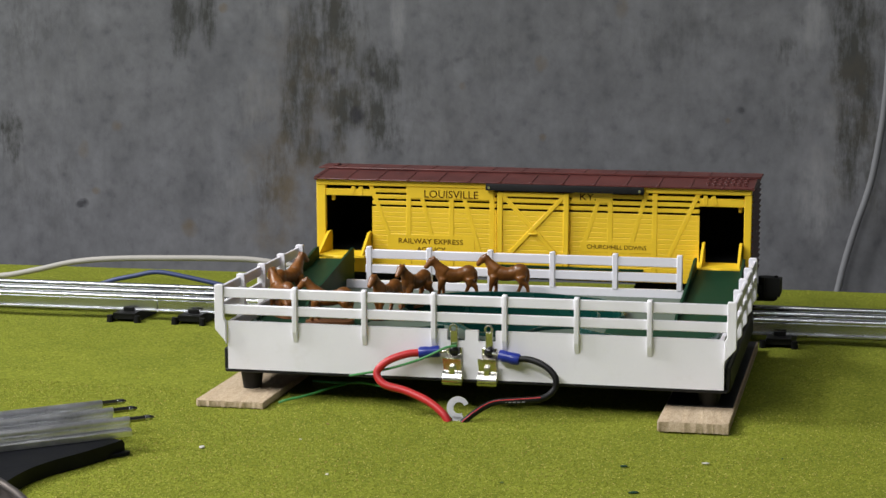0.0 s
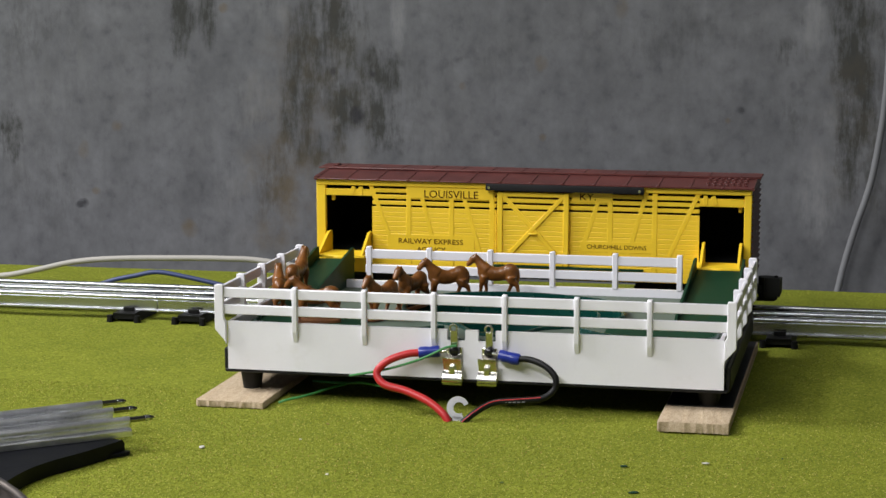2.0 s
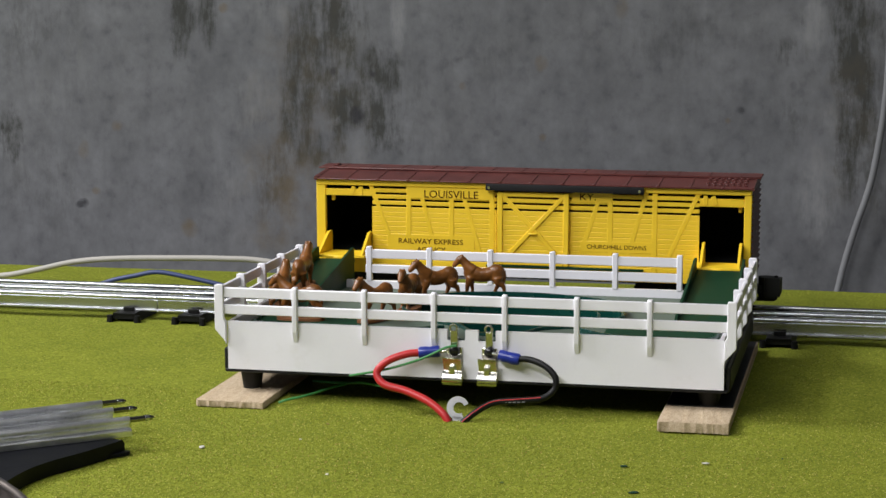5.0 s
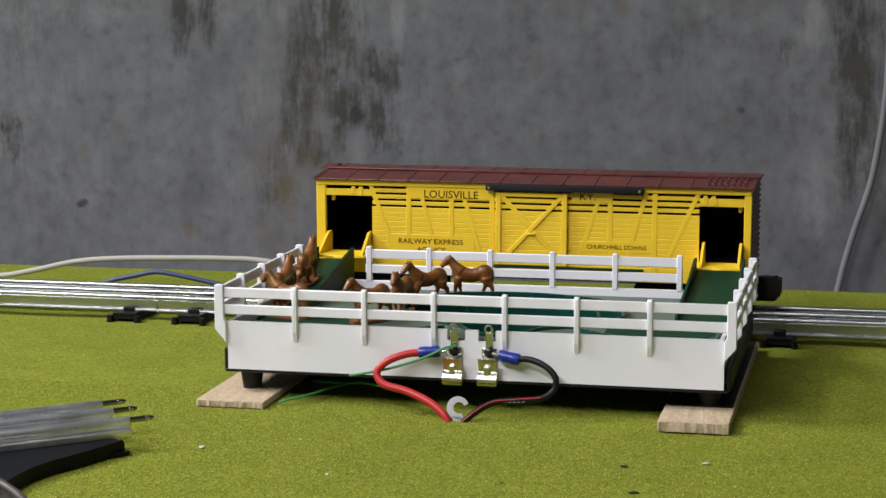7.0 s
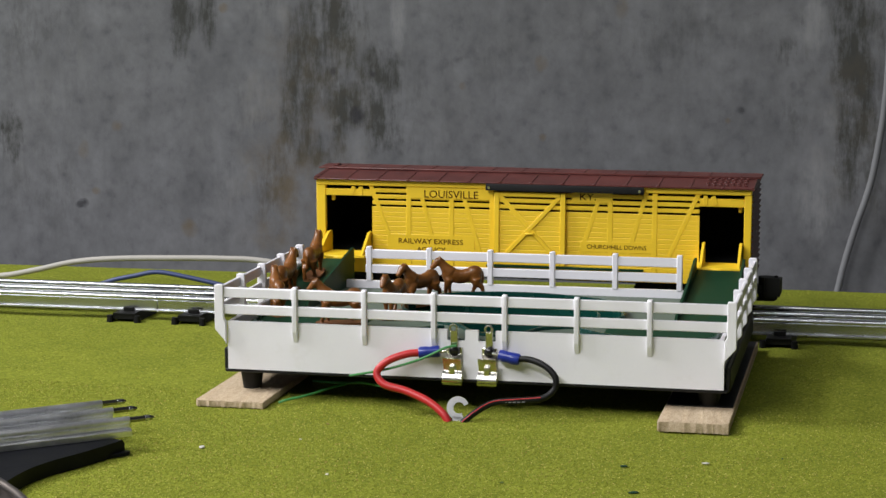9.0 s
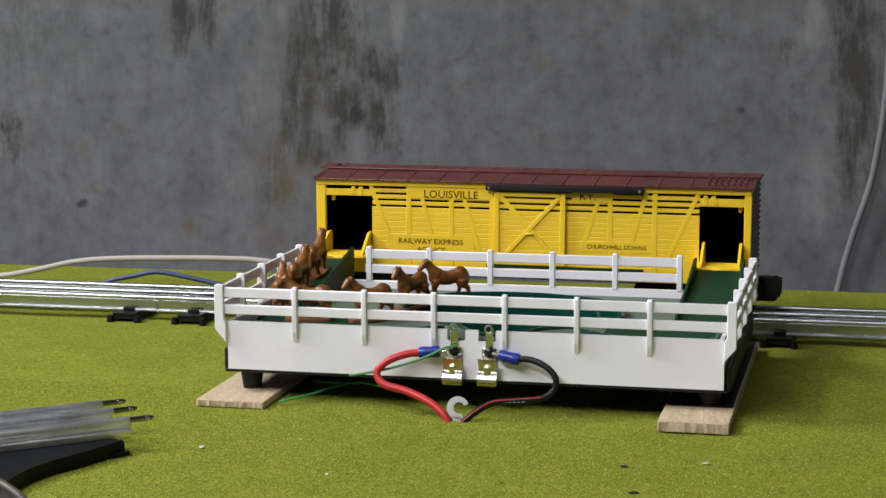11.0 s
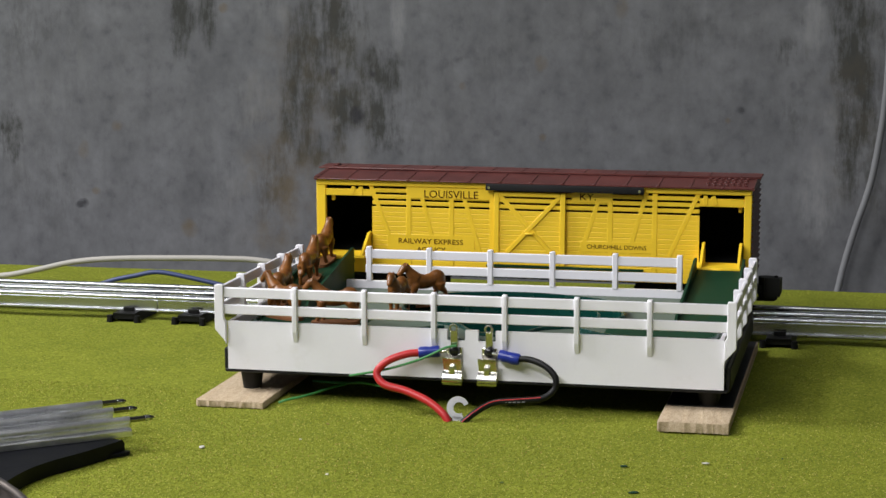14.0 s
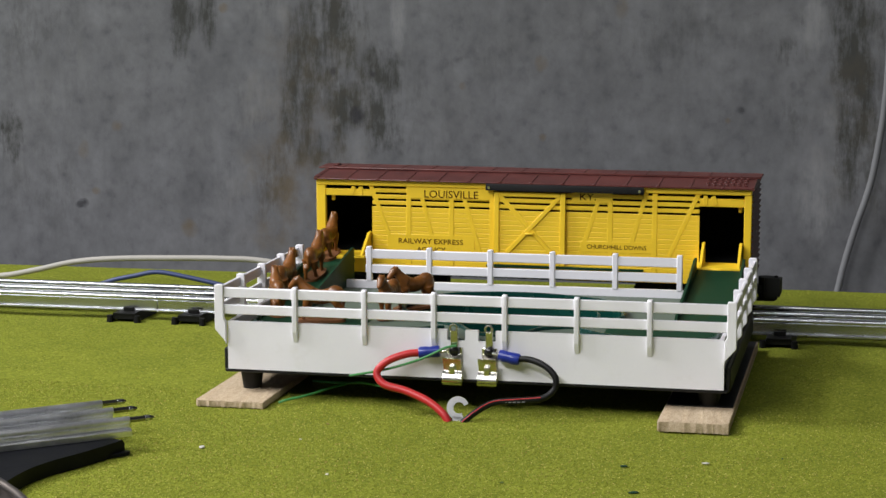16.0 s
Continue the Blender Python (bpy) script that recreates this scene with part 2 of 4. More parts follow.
def mesh_of(bm, name, material, smooth=True):
    for v in bm.verts:
        v.co *= K
    bmesh.ops.recalc_face_normals(bm, faces=bm.faces)
    me = bpy.data.meshes.new(name)
    bm.to_mesh(me)
    bm.free()
    me.materials.append(material)
    if smooth:
        for p in me.polygons:
            p.use_smooth = True
        me.set_sharp_from_angle(angle=radians(38))
    return me


def part(name, bm, material, parent=None, label="", at=None, smooth=True):
    """One mesh object under a thing or a part."""
    ob = new(name, mesh_of(bm, name, material, smooth))
    if at:
        ob.location = P(*at)
    if parent:
        ob.parent = parent
    return tagged(ob, label)


def share(name, me, parent, x, y, z, rx=0, ry=0, rz=0, s=(1, 1, 1)):
    ob = new(name, me)
    ob.parent = parent
    ob.matrix_basis = pose(x * K, y * K, z * K, rx, ry, rz) @ Matrix.Diagonal((*s, 1))
    return ob


def box(bm, x0, x1, y0, y1, z0, z1, bevel=0.0, m=None, seg=1):
    r = bmesh.ops.create_cube(bm, size=1.0, matrix=Matrix.Translation(((x0 + x1) / 2, (y0 + y1) / 2, (z0 + z1) / 2))
                              @ Matrix.Diagonal((x1 - x0, y1 - y0, z1 - z0, 1)))
    vs = r["verts"]
    if bevel:
        es = list({e for v in vs for e in v.link_edges})
        g = bmesh.ops.bevel(bm, geom=es, offset=bevel, segments=seg, affect="EDGES", profile=0.7)
        vs = list({v for f in g["faces"] for v in f.verts} | {v for v in vs if v.is_valid})
    if m is not None:
        bmesh.ops.transform(bm, matrix=m, verts=vs)
    return bm


def cube(x0, x1, y0, y1, z0, z1, bevel=0.25, m=None, seg=1):
    return box(bmesh.new(), x0, x1, y0, y1, z0, z1, bevel, m, seg)


def prism(bm, pts, axis, a, b):
    """A flat outline in the two other axes, drawn out from a to b along axis."""
    def full(p, w):
        return {"x": (w, p[0], p[1]), "y": (p[0], w, p[1]), "z": (p[0], p[1], w)}[axis]
    lo = [bm.verts.new(full(p, a)) for p in pts]
    hi = [bm.verts.new(full(p, b)) for p in pts]
    n = len(pts)
    bm.faces.new(lo)
    bm.faces.new(hi[::-1])
    for i in range(n):
        bm.faces.new((lo[i], lo[(i + 1) % n], hi[(i + 1) % n], hi[i]))
    return bm


def spline(pts, n=8):
    pts = [Vector(p) for p in pts]
    out = []
    for i in range(len(pts) - 1):
        p0, p1, p2, p3 = pts[max(i - 1, 0)], pts[i], pts[i + 1], pts[min(i + 2, len(pts) - 1)]
        for k in range(n):
            t = k / n
            out.append(0.5 * ((2 * p1) + (p2 - p0) * t + (2 * p0 - 5 * p1 + 4 * p2 - p3) * t * t
                              + (3 * p1 - p0 - 3 * p2 + p3) * t ** 3))
    return out + [pts[-1]]


def tube(bm, pts, r, n=12, smooth=8, radii=None):
    """A round cable or bar along a bent line."""
    line = spline(pts, smooth) if smooth else [Vector(p) for p in pts]
    rings, side = [], None
    for i, p in enumerate(line):
        d = (line[min(i + 1, len(line) - 1)] - line[max(i - 1, 0)]).normalized()
        if side is None:
            side = d.orthogonal().normalized()
        side = (side - d * side.dot(d)).normalized()
        up = d.cross(side)
        rr = r if radii is None else radii[i]
        rings.append([bm.verts.new(p + (side * math.cos(a) + up * math.sin(a)) * rr)
                      for a in (2 * math.pi * k / n for k in range(n))])
    for a, b in zip(rings, rings[1:]):
        for k in range(n):
            bm.faces.new((a[k], a[(k + 1) % n], b[(k + 1) % n], b[k]))
    bm.faces.new(rings[0][::-1])
    bm.faces.new(rings[-1])
    return bm


def cyl(bm, x, y, z, r0, r1, h, n=20, axis="z"):
    m = {"z": Matrix(), "y": Matrix.Rotation(-math.pi / 2, 4, "X"), "x": Matrix.Rotation(math.pi / 2, 4, "Y")}[axis]
    bmesh.ops.create_cone(bm, cap_ends=True, segments=n, radius1=r0, radius2=r1, depth=h,
                          matrix=Matrix.Translation((x, y, z)) @ m @ Matrix.Translation((0, 0, h / 2)))
    return bm


def lettering(name, text, size, width, x, y, z, parent, material):
    """Raised printing on an upright face that looks to -y; width is the length of the line."""
    cu = bpy.data.curves.new(name, "FONT")
    cu.body, cu.size, cu.extrude, cu.align_x, cu.resolution_u = text, size * K, 0.05 * K, "CENTER", 3
    cu.offset = 0.005 * size * K
    tmp = new(name, cu)
    me = bpy.data.meshes.new_from_object(tmp.evaluated_get(bpy.context.evaluated_depsgraph_get()))
    bpy.data.objects.remove(tmp)
    w = max(v.co.x for v in me.vertices) - min(v.co.x for v in me.vertices)
    for v in me.vertices:
        v.co.x *= width * K / w
    me.materials.clear()
    me.materials.append(material)
    ob = new(name, me)
    ob.parent = parent
    ob.matrix_basis = pose(x * K, y * K, z * K, 90, 0, 0)
    return tagged(ob, "dark brown printed lettering")


# ---- the room ----
def room():
    X0, X1, Y0, Y1, Z0, Z1 = -2100, 2300, -3000, 600, -950, 1560
    for name, bm, m, lab, cat in (
            ("wall_north", cube(X0 - 100, X1 + 100, Y1, Y1 + 120, Z0, Z1, 0), CONCRETE, "stained grey poured concrete basement wall with streaks", "wall"),
            ("wall_south", cube(X0 - 100, X1 + 100, Y0 - 120, Y0, Z0, Z1, 0), PLASTER, "plain grey painted wall", "wall"),
            ("wall_west", cube(X0 - 100, X0, Y0, Y1, Z0, Z1, 0), PLASTER, "plain grey painted wall", "wall"),
            ("wall_east", cube(X1, X1 + 100, Y0, Y1, Z0, Z1, 0), PLASTER, "plain grey painted wall", "wall"),
            ("floor", cube(X0 - 100, X1 + 100, Y0 - 120, Y1 + 120, Z0 - 100, Z0, 0), PLASTER, "plain grey concrete floor", "floor"),
            ("ceiling", cube(X0 - 100, X1 + 100, Y0 - 120, Y1 + 120, Z1, Z1 + 60, 0), PLASTER, "plain pale ceiling", "ceiling")):
        tagged(part(name, bm, m), lab, cat, kind="structure")


def layout_table():
    t = thing("layout_table", 0, 0, 0, "train layout table covered with a yellow-green grass mat", "table", kind="structure")
    part("tabletop", cube(-1000, 1000, -640, 366, -24, -3, 1), WOOD, t)
    for x in (-950, 950):
        for y in (-600, 320):
            part("leg", cube(x - 40, x + 40, y - 40, y + 40, -950, -24, 2), WOOD, t)
    bm = bmesh.new()
    nx, ny = 260, 160
    grid = []
    for j in range(ny + 1):
        row = []
        for i in range(nx + 1):
            x, y = -1002 + 2004 * i / nx, -642 + 1010 * j / ny
            z = mat_height(x, y)
            row.append(bm.verts.new((x, y, z)))
        grid.append(row)
    for j in range(ny):
        for i in range(nx):
            bm.faces.new((grid[j][i], grid[j][i + 1], grid[j + 1][i + 1], grid[j + 1][i]))
    edge = [grid[0][i] for i in range(nx + 1)] + [grid[j][nx] for j in range(1, ny + 1)] \
        + [grid[ny][i] for i in range(nx - 1, -1, -1)] + [grid[j][0] for j in range(ny - 1, 0, -1)]
    low = [bm.verts.new((v.co.x, v.co.y, -3.0)) for v in edge]
    for k in range(len(edge)):
        n = (k + 1) % len(edge)
        bm.faces.new((edge[k], low[k], low[n], edge[n]))
    part("grass_mat", bm, GRASS, t, "yellow-green grainy grass mat")


def mat_height(x, y):
    return 0.5 * noise.noise((x / 70, y / 70, 0.3)) + 0.08 * noise.noise((x / 9, y / 9, 2.0)) - 0.3


def mat_grains():
    """Flock grains standing on the mat: one mesh of small eight-sided grains."""
    rng = np.random.default_rng(7)
    spots = []
    for (x0, x1, y0, y1, dens) in ((-235, 200, -320, -60, 0.95), (-300, 230, -60, 20, 0.75), (-450, 270, 20, 364, 0.25)):
        k = int((x1 - x0) * (y1 - y0) * dens)
        spots.append(np.stack([rng.uniform(x0, x1, k), rng.uniform(y0, y1, k)], 1))
    xy = np.concatenate(spots)
    n = len(xy)
    z = np.array([mat_height(x, y) for x, y in xy]) + 0.1
    size = rng.uniform(0.19, 0.46, (n, 1, 1)) * np.array([1.0, 0.7, 0.9])
    size[xy[:, 1] > 20] *= 0.7
    octa = np.array([(1, 0, 0), (-1, 0, 0), (0, 1, 0), (0, -1, 0), (0, 0, 1), (0, 0, -1)], float)
    q = rng.normal(size=(n, 4))
    q /= np.linalg.norm(q, axis=1, keepdims=True)
    w, a, b, c = q.T
    rot = np.stack([1 - 2 * (b * b + c * c), 2 * (a * b - c * w), 2 * (a * c + b * w), 2 * (a * b + c * w), 1 - 2 * (a * a + c * c),
                    2 * (b * c - a * w), 2 * (a * c - b * w), 2 * (b * c + a * w), 1 - 2 * (a * a + b * b)], 1).reshape(n, 3, 3)
    v = np.einsum("nij,nkj->nki", rot, octa[None] * size) + np.concatenate([xy, z[:, None]], 1)[:, None, :]
    tri = np.array([(0, 2, 4), (2, 1, 4), (1, 3, 4), (3, 0, 4), (2, 0, 5), (1, 2, 5), (3, 1, 5), (0, 3, 5)])
    f = (tri[None] + 6 * np.arange(n)[:, None, None]).reshape(-1, 3)
    me = bpy.data.meshes.new("grass_grains")
    me.vertices.add(6 * n)
    me.vertices.foreach_set("co", (v * K).astype(np.float32).ravel())
    me.loops.add(3 * len(f))
    me.loops.foreach_set("vertex_index", f.astype(np.int32).ravel())
    me.polygons.add(len(f))
    me.polygons.foreach_set("loop_start", np.arange(0, 3 * len(f), 3, dtype=np.int32))
    me.update(calc_edges=True)
    me.materials.append(GRAIN)
    tagged(new("grass_grains", me), "loose yellow-green flock grains on the mat", "flock", kind="stuff")


# ---- the track ----
RAIL_Y = (190.5, 209.0, 227.5)
RAIL_Z = 14.7


def rail_bm(length, line=None, skirt=False):
    """Tubular rail: round head, thin web, flat foot; along x, or along a bent line."""
    prof = []
    for a in range(-50, 231, 28):
        prof.append((1.75 * math.cos(radians(a)), RAIL_Z - 1.75 + 1.75 * math.sin(radians(a))))
    prof += [(-0.55, RAIL_Z - 3.4), (-0.55, 6.4), (-3.8, 5.9), (-3.8, 5.2), (3.8, 5.2), (3.8, 5.9), (0.55, 6.4), (0.55, RAIL_Z - 3.4)]
    if skirt:                          # a foot folded down into a skirt
        prof = prof[:-8] + [(-0.55, RAIL_Z - 3.4), (-0.55, 9.9), (-3.0, 9.7), (-3.6, 9.0), (-3.6, 6.6), (3.6, 6.6), (3.6, 9.0), (3.0, 9.7), (0.55, 9.9),
                            (0.55, RAIL_Z - 3.4)]
    bm = bmesh.new()
    if line is None:
        return prism(bm, prof, "x", 0, length)
    rings = []
    for i, p in enumerate(line):
        d = (line[min(i + 1, len(line) - 1)] - line[max(i - 1, 0)]).normalized()
        s = Vector((-d.y, d.x, 0))
        rings.append([bm.verts.new(p + s * w + Vector((0, 0, h))) for w, h in prof])
    n = len(prof)
    for a, b in zip(rings, rings[1:]):
        for k in range(n):
            bm.faces.new((a[k], a[(k + 1) % n], b[(k + 1) % n], b[k]))
    bm.faces.new(rings[0])
    bm.faces.new(rings[-1][::-1])
    return bm


def tie_bm():
    """A pressed steel tie: a thin top, sloping flanks, open ends with a round lug at each corner."""
    bm = bmesh.new()
    prism(bm, [(-8.4, 0.2), (-6.6, 5.2), (6.6, 5.2), (8.4, 0.2), (7.6, 0.2), (6.0, 4.4), (-6.0, 4.4), (-7.6, 0.2)], "y", -31, 31)
    box(bm, -6.8, 6.8, -30.6, 30.6, 1.6, 4.3, 0.2)
    for s in (-1, 1):
        for q in (-1, 1):
            cyl(bm, q * 8.6, s * 31, -0.2, 2.2, 1.7, 4.2, 14)
    return bm


def track_section(x0, length, ties):
    t = thing("track_section", x0, 0, 0, "straight three-rail tinplate track section with black ties", "track", "track sections")
    for y in RAIL_Y:
        r = part("rail", rail_bm(length - 0.6), STEEL, t, "shiny tinned tubular rail", at=(0, y, 0))
        bm = bmesh.new()
        cyl(bm, -4, 0, RAIL_Z - 1.8, 1.0, 1.0, 8, 10, "x")
        part("joint_pin", bm, PIN, r)
    for x in ties:
        tie = part("tie", tie_bm(), TIE, t, "black pressed steel tie", at=(x - x0, 209, 0))
        for y in (-18.5, 0, 18.5):
            for s in (-1, 1):
                part("rail_clip", cube(-3.4, 3.4, y + s * 3.7 - 0.9, y + s * 3.7 + 0.9, 5.15, 7.6, 0.3), TIE, tie)


def switch_track():
    """The end of a switch in front: three straight rails with pins, and a curved branch on a black base."""
    t = thing("track_switch", 0, 0, 0, "track switch with three pinned steel rails on a black base", "track switch")
    d = Vector((0.762, 0.648, 0)).normalized()
    n = Vector((d.y, -d.x, 0))
    c = Vector((-143.7, -86.4, 0))
    for off, out in ((-16.0, -0.5), (0.0, -0.5), (20.0, 0.5)):
        e = c + n * off + d * out
        r = part("rail", rail_bm(0, [e - d * 420, e], True), DULLSTEEL, t, "tinned tubular rail")
        up = Vector((0, 0, RAIL_Z - 1.7))
        bm = bmesh.new()
        tube(bm, [e - d * 3 + up, e + d * 8.5 + up, e + d * 10.2 + up, e + d * 11.4 + up], 1.2, 12, 0, [1.25, 1.25, 1.1, 0.45])
        pin = part("rail_pin", bm, PIN, r, "dark steel rail pin")
        # added ring of brighter steel: the highlight near the pin's tip, as a shape
        bm = bmesh.new()
        tube(bm, [e + d * 6.6 + up, e + d * 7.4 + up, e + d * 9.0 + up, e + d * 9.8 + up], 1.3, 12, 0, [1.0, 1.36, 1.36, 0.9])
        part("pin_glint", bm, STEEL, pin, "bright ring for the glint on the pin")
    # moulded base: a straight edge by the near rail, a hollow curve towards the viewer
    curve = spline([(-129.4, -109.4, 0), (-133.8, -122.6, 0), (-139.5, -137, 0), (-146, -152, 0), (-149.5, -170, 0), (-148, -192, 0), (-138, -218, 0),
                    (-116, -243, 0), (-86, -262, 0)], 6)
    back = [(-120, -300), (-240, -290), (-300, -248), (-142, -111.5), (-135.5, -107.0)]
    bm = bmesh.new()
    prism(bm, [(p.x, p.y) for p in curve] + back, "z", 0, 6.4)
    rim = [ed for ed in bm.edges if ed.verts[0].co.z > 6.3 and ed.verts[1].co.z > 6.3]
    bmesh.ops.bevel(bm, geom=rim, offset=1.8, segments=3, affect="EDGES")
    base = part("base", bm, BASEBLACK, t, "black moulded base with a hollow curve")
    bm = prism(bmesh.new(), [(-133.5, -108.6), (-127.2, -109.0), (-126.6, -112.0), (-133.5, -121.0)], "z", 0, 1.5)
    part("base_tip", bm, BASEBLACK, base)
    part("rail", rail_bm(0, spline([(-176, -176, 0), (-160, -190, 0), (-140, -208, 0), (-119, -231, 0), (-100, -262, 0)], 6)), TARNISH, t,
         "tarnished curved branch rail")
    part("tie_plate", prism(bmesh.new(), [tuple((c + d * a + n * b2)[:2]) for a, b2 in ((-420, -24), (-14, -24), (-14, 16), (-420, 16))], "z", 0, 7.0),
         MATTBLACK, t)


# ---- the stock car ----
CAR_X0, CAR_X1, CAR_Y0, CAR_Y1 = -127.0, 118.6, 176.0, 240.0


def stock_car():
    x0, x1, w = 0.0, CAR_X1 - CAR_X0, CAR_Y1 - CAR_Y0
    car = thing("stock_car", CAR_X0, CAR_Y0, RAIL_Z, "yellow toy railway stock car with a brown roof on the track", "railway car")
    LEAN = 0.0043                     # the body hangs a little lower at its east end
    car.matrix_basis = pose(CAR_X0 * K, CAR_Y0 * K, RAIL_Z * K, 0, math.degrees(LEAN), 0)
    o = -RAIL_Z                       # heights below are above the table
    def X(x):
        return x - CAR_X0
    def H(z):
        return z + o
    zb, zt = 35.0, 88.0
    LD, RD = (-121.6, -94.3), (90.4, 114.6)      # door openings
    # walls that carry the boards
    bm = bmesh.new()
    for a, b in ((LD[1], -18.5), (12.0, RD[0])):
        box(bm, X(a), X(b), 1.4, 2.6, H(zb), H(72.6), 0)
    box(bm, X(LD[1]), X(RD[0]), 1.4, 2.6, H(85.6), H(zt), 0)
    box(bm, X(-24), X(21), 1.4, 2.6, H(zb), H(44), 0)
    part("side_wall", bm, YELLOW, car)
    part("end_wall", cube(X(-127) + 0.3, X(-127) + 2.4, 0.8, w - 0.8, H(zb), H(zt), 0.2), BROWN, car, "brown ribbed end")
    end = part("end_wall", cube(x1 - 2.4, x1 - 0.3, 0.8, w - 0.8, H(zb), H(zt), 0.2), BROWN, car, "brown ribbed end")
    rib = mesh_of(prism(bmesh.new(), [(-0.2, -1.0), (1.0, -0.45), (1.3, 0), (1.0, 0.45), (-0.2, 1.0)], "y", 2, w - 2), "rib", BROWN)
    z = 37.0
    while z < 87:
        share("rib", rib, end, x1 - 0.3, 0, H(z))
        z += 3.15
    part("far_side", cube(x0 + 2.5, x1 - 2.5, w - 2.6, w, H(zb), H(zt), 0.2), YELLOW, car)
    # floor and added inner panels near black: the inside's shade put into colour
    part("car_floor", cube(x0 + 2.5, x1 - 2.5, 3, w - 3, H(34), H(46.6), 0.2), SHADEBLACK, car)
    part("dark_panel", cube(x0 + 3, x1 - 3, w - 5, w - 3, H(46.6), H(87), 0), SHADEBLACK, car)
    part("dark_panel", cube(x0 + 3, x1 - 3, 3, w - 3, H(86.5), H(87.9), 0), SHADEBLACK, car)
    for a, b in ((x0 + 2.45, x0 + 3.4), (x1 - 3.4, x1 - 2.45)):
        part("dark_panel", cube(a, b, 3.3, w - 5.3, H(46.7), H(86.4), 0), SHADEBLACK, car)
    part("dark_panel", cube(X(-91), X(-88), 3, w - 5.2, H(46.7), H(86.4), 0), SHADEBLACK, car)
    part("dark_panel", cube(X(84), X(87), 3, w - 5.2, H(46.7), H(86.4), 0), SHADEBLACK, car)
    part("dark_panel", cube(X(-30), X(30), 16, 18, H(60), H(86), 0), DARKRED, car, "dark red inner panel")
    # corner and top frame
    for a, b in ((-127.0, LD[0]), (RD[1], 118.6)):
        part("corner_post", cube(X(a), X(b), 0, 3.2, H(zb), H(zt), 0.35), YELLOW, car)
    part("top_beam", cube(X(-126.9), X(118.5), -0.5, 3.0, H(84.7), H(zt - 0.05), 0.35), YELLOW, car)
    for a, b, za in ((LD[0], LD[1], 78.7), (RD[0], RD[1], 78.1)):
        part("door_header", cube(X(a) + 0.05, X(b) - 0.05, 0.3, 3.0, H(za), H(82.5), 0.3), YELLOW, car)
        part("door_sill", cube(X(a) + 0.05, X(b) - 0.05, 0.3, 3.0, H(zb), H(46.5), 0.3), YELLOW, car)
        for xx, turn in (((-105.4, 20), (-100.9, 0)) if a < 0 else ((93.6, 0), (98.2, -20))):
            m = Matrix.Translation((X(xx), 0, H(82.4))) @ Matrix.Rotation(radians(turn), 4, "Y")
            part("short_brace", cube(-1.2, 1.2, -0.1, 0.6, -3.6, 1.6, 0.2, m), YELLOW, car)
        for x in (a + 2.6 if a < 0 else b - 3.4,):
            part("latch", cube(X(x), X(x) + 2.0, 3.2, 5.2, H(za - 3.2), H(za), 0.3), YELLOW, car)
    # siding boards below, slats with gaps above
    def boards(xa, xb, zlo, zhi, parent, y, pitch, ox=X):
        n = round((zhi - zlo) / pitch)
        p = (zhi - zlo) / n
        h = p / 2
        prof = [(0.9, -h), (0.08, -h), (-0.10, -h + 0.26), (-0.10, h - 0.26), (0.08, h), (0.9, h)]
        me = mesh_of(prism(bmesh.new(), prof, "x", 0, xb - xa), "board", YELLOW, False)
        for i in range(n):
            share("board", me, parent, ox(xa), y, H(zlo + (i + 0.5) * p))
    def slats(xa, xb, parent, y, ox=X, zs=(75.2, 78.65, 82.1)):
        me = mesh_of(cube(0, xb - xa, 0, 1.6, -1.12, 1.12, 0.25), "slat", YELLOW)
        for z in zs:
            share("slat", me, parent, ox(xa), y, H(z))
    for a, b in ((LD[1], -22.5), (14.5, RD[0])):
        boards(a, b, zb, 72.9, car, 0.55, 2.7)
        slats(a, b, car, 0.5)
    # upright battens and slanting braces
    def batten(xa, za, zc, xtop=None, parent=car, ox=X, width=2.8, y=(0.22, 0.9)):
        top = xa if xtop is None else xtop
        dx, dz = top - xa, zc - za
        L = math.hypot(dx, dz)
        m = Matrix.Translation((ox(xa), 0, H(za))) @ Matrix.Rotation(math.atan2(dx, dz), 4, "Y")
        part("batten" if xtop is None else "brace", cube(-width / 2, width / 2, y[0], y[1], 0, L, 0.25, m), YELLOW, parent)
    for x in (-73.0, -48.3, -25.0, 41.4, 66.0):
        batten(x, zb + 0.3, 85.3)
    for a, b in ((-79.9, -95.2), (-56.6, -67.0), (-31.0, -42.7), (23.6, 36.6), (50.3, 61.4), (72.0, 89.8)):
        batten(a, 45.2, 85.0, b, width=2.4, y=(0.29, 0.9))
    # sign boards
    sign = part("sign_board", cube(X(-74.3), X(-24.0), 0.12, 1.2, H(78.2), H(85.4), 0.25), YELLOW, car)
    lettering("lettering", "LOUISVILLE", 5.9, 31.0, X(-48.5), 0.05, H(78.9), sign, INK)
    sign = part("sign_board", cube(X(20.0), X(42.2), 0.12, 1.2, H(78.4), H(85.8), 0.25), YELLOW, car)
    lettering("lettering", "KY.", 5.3, 8.8, X(28.9), 0.05, H(79.9), sign, INK)
    sign = part("sign_board", cube(X(-85.5), X(-35.0), 0.27, 1.2, H(46.2), H(57.8), 0.25), YELLOW, car)
    lettering("lettering", "RAILWAY EXPRESS", 4.1, 37.2, X(-60.4), 0.2, H(52.5), sign, INK)
    lettering("lettering", "AGENCY", 4.1, 16.6, X(-60.0), 0.2, H(47.8), sign, INK)
    sign = part("sign_board", cube(X(25.0), X(65.9), 0.27, 1.2, H(50.9), H(57.2), 0.25), YELLOW, car)
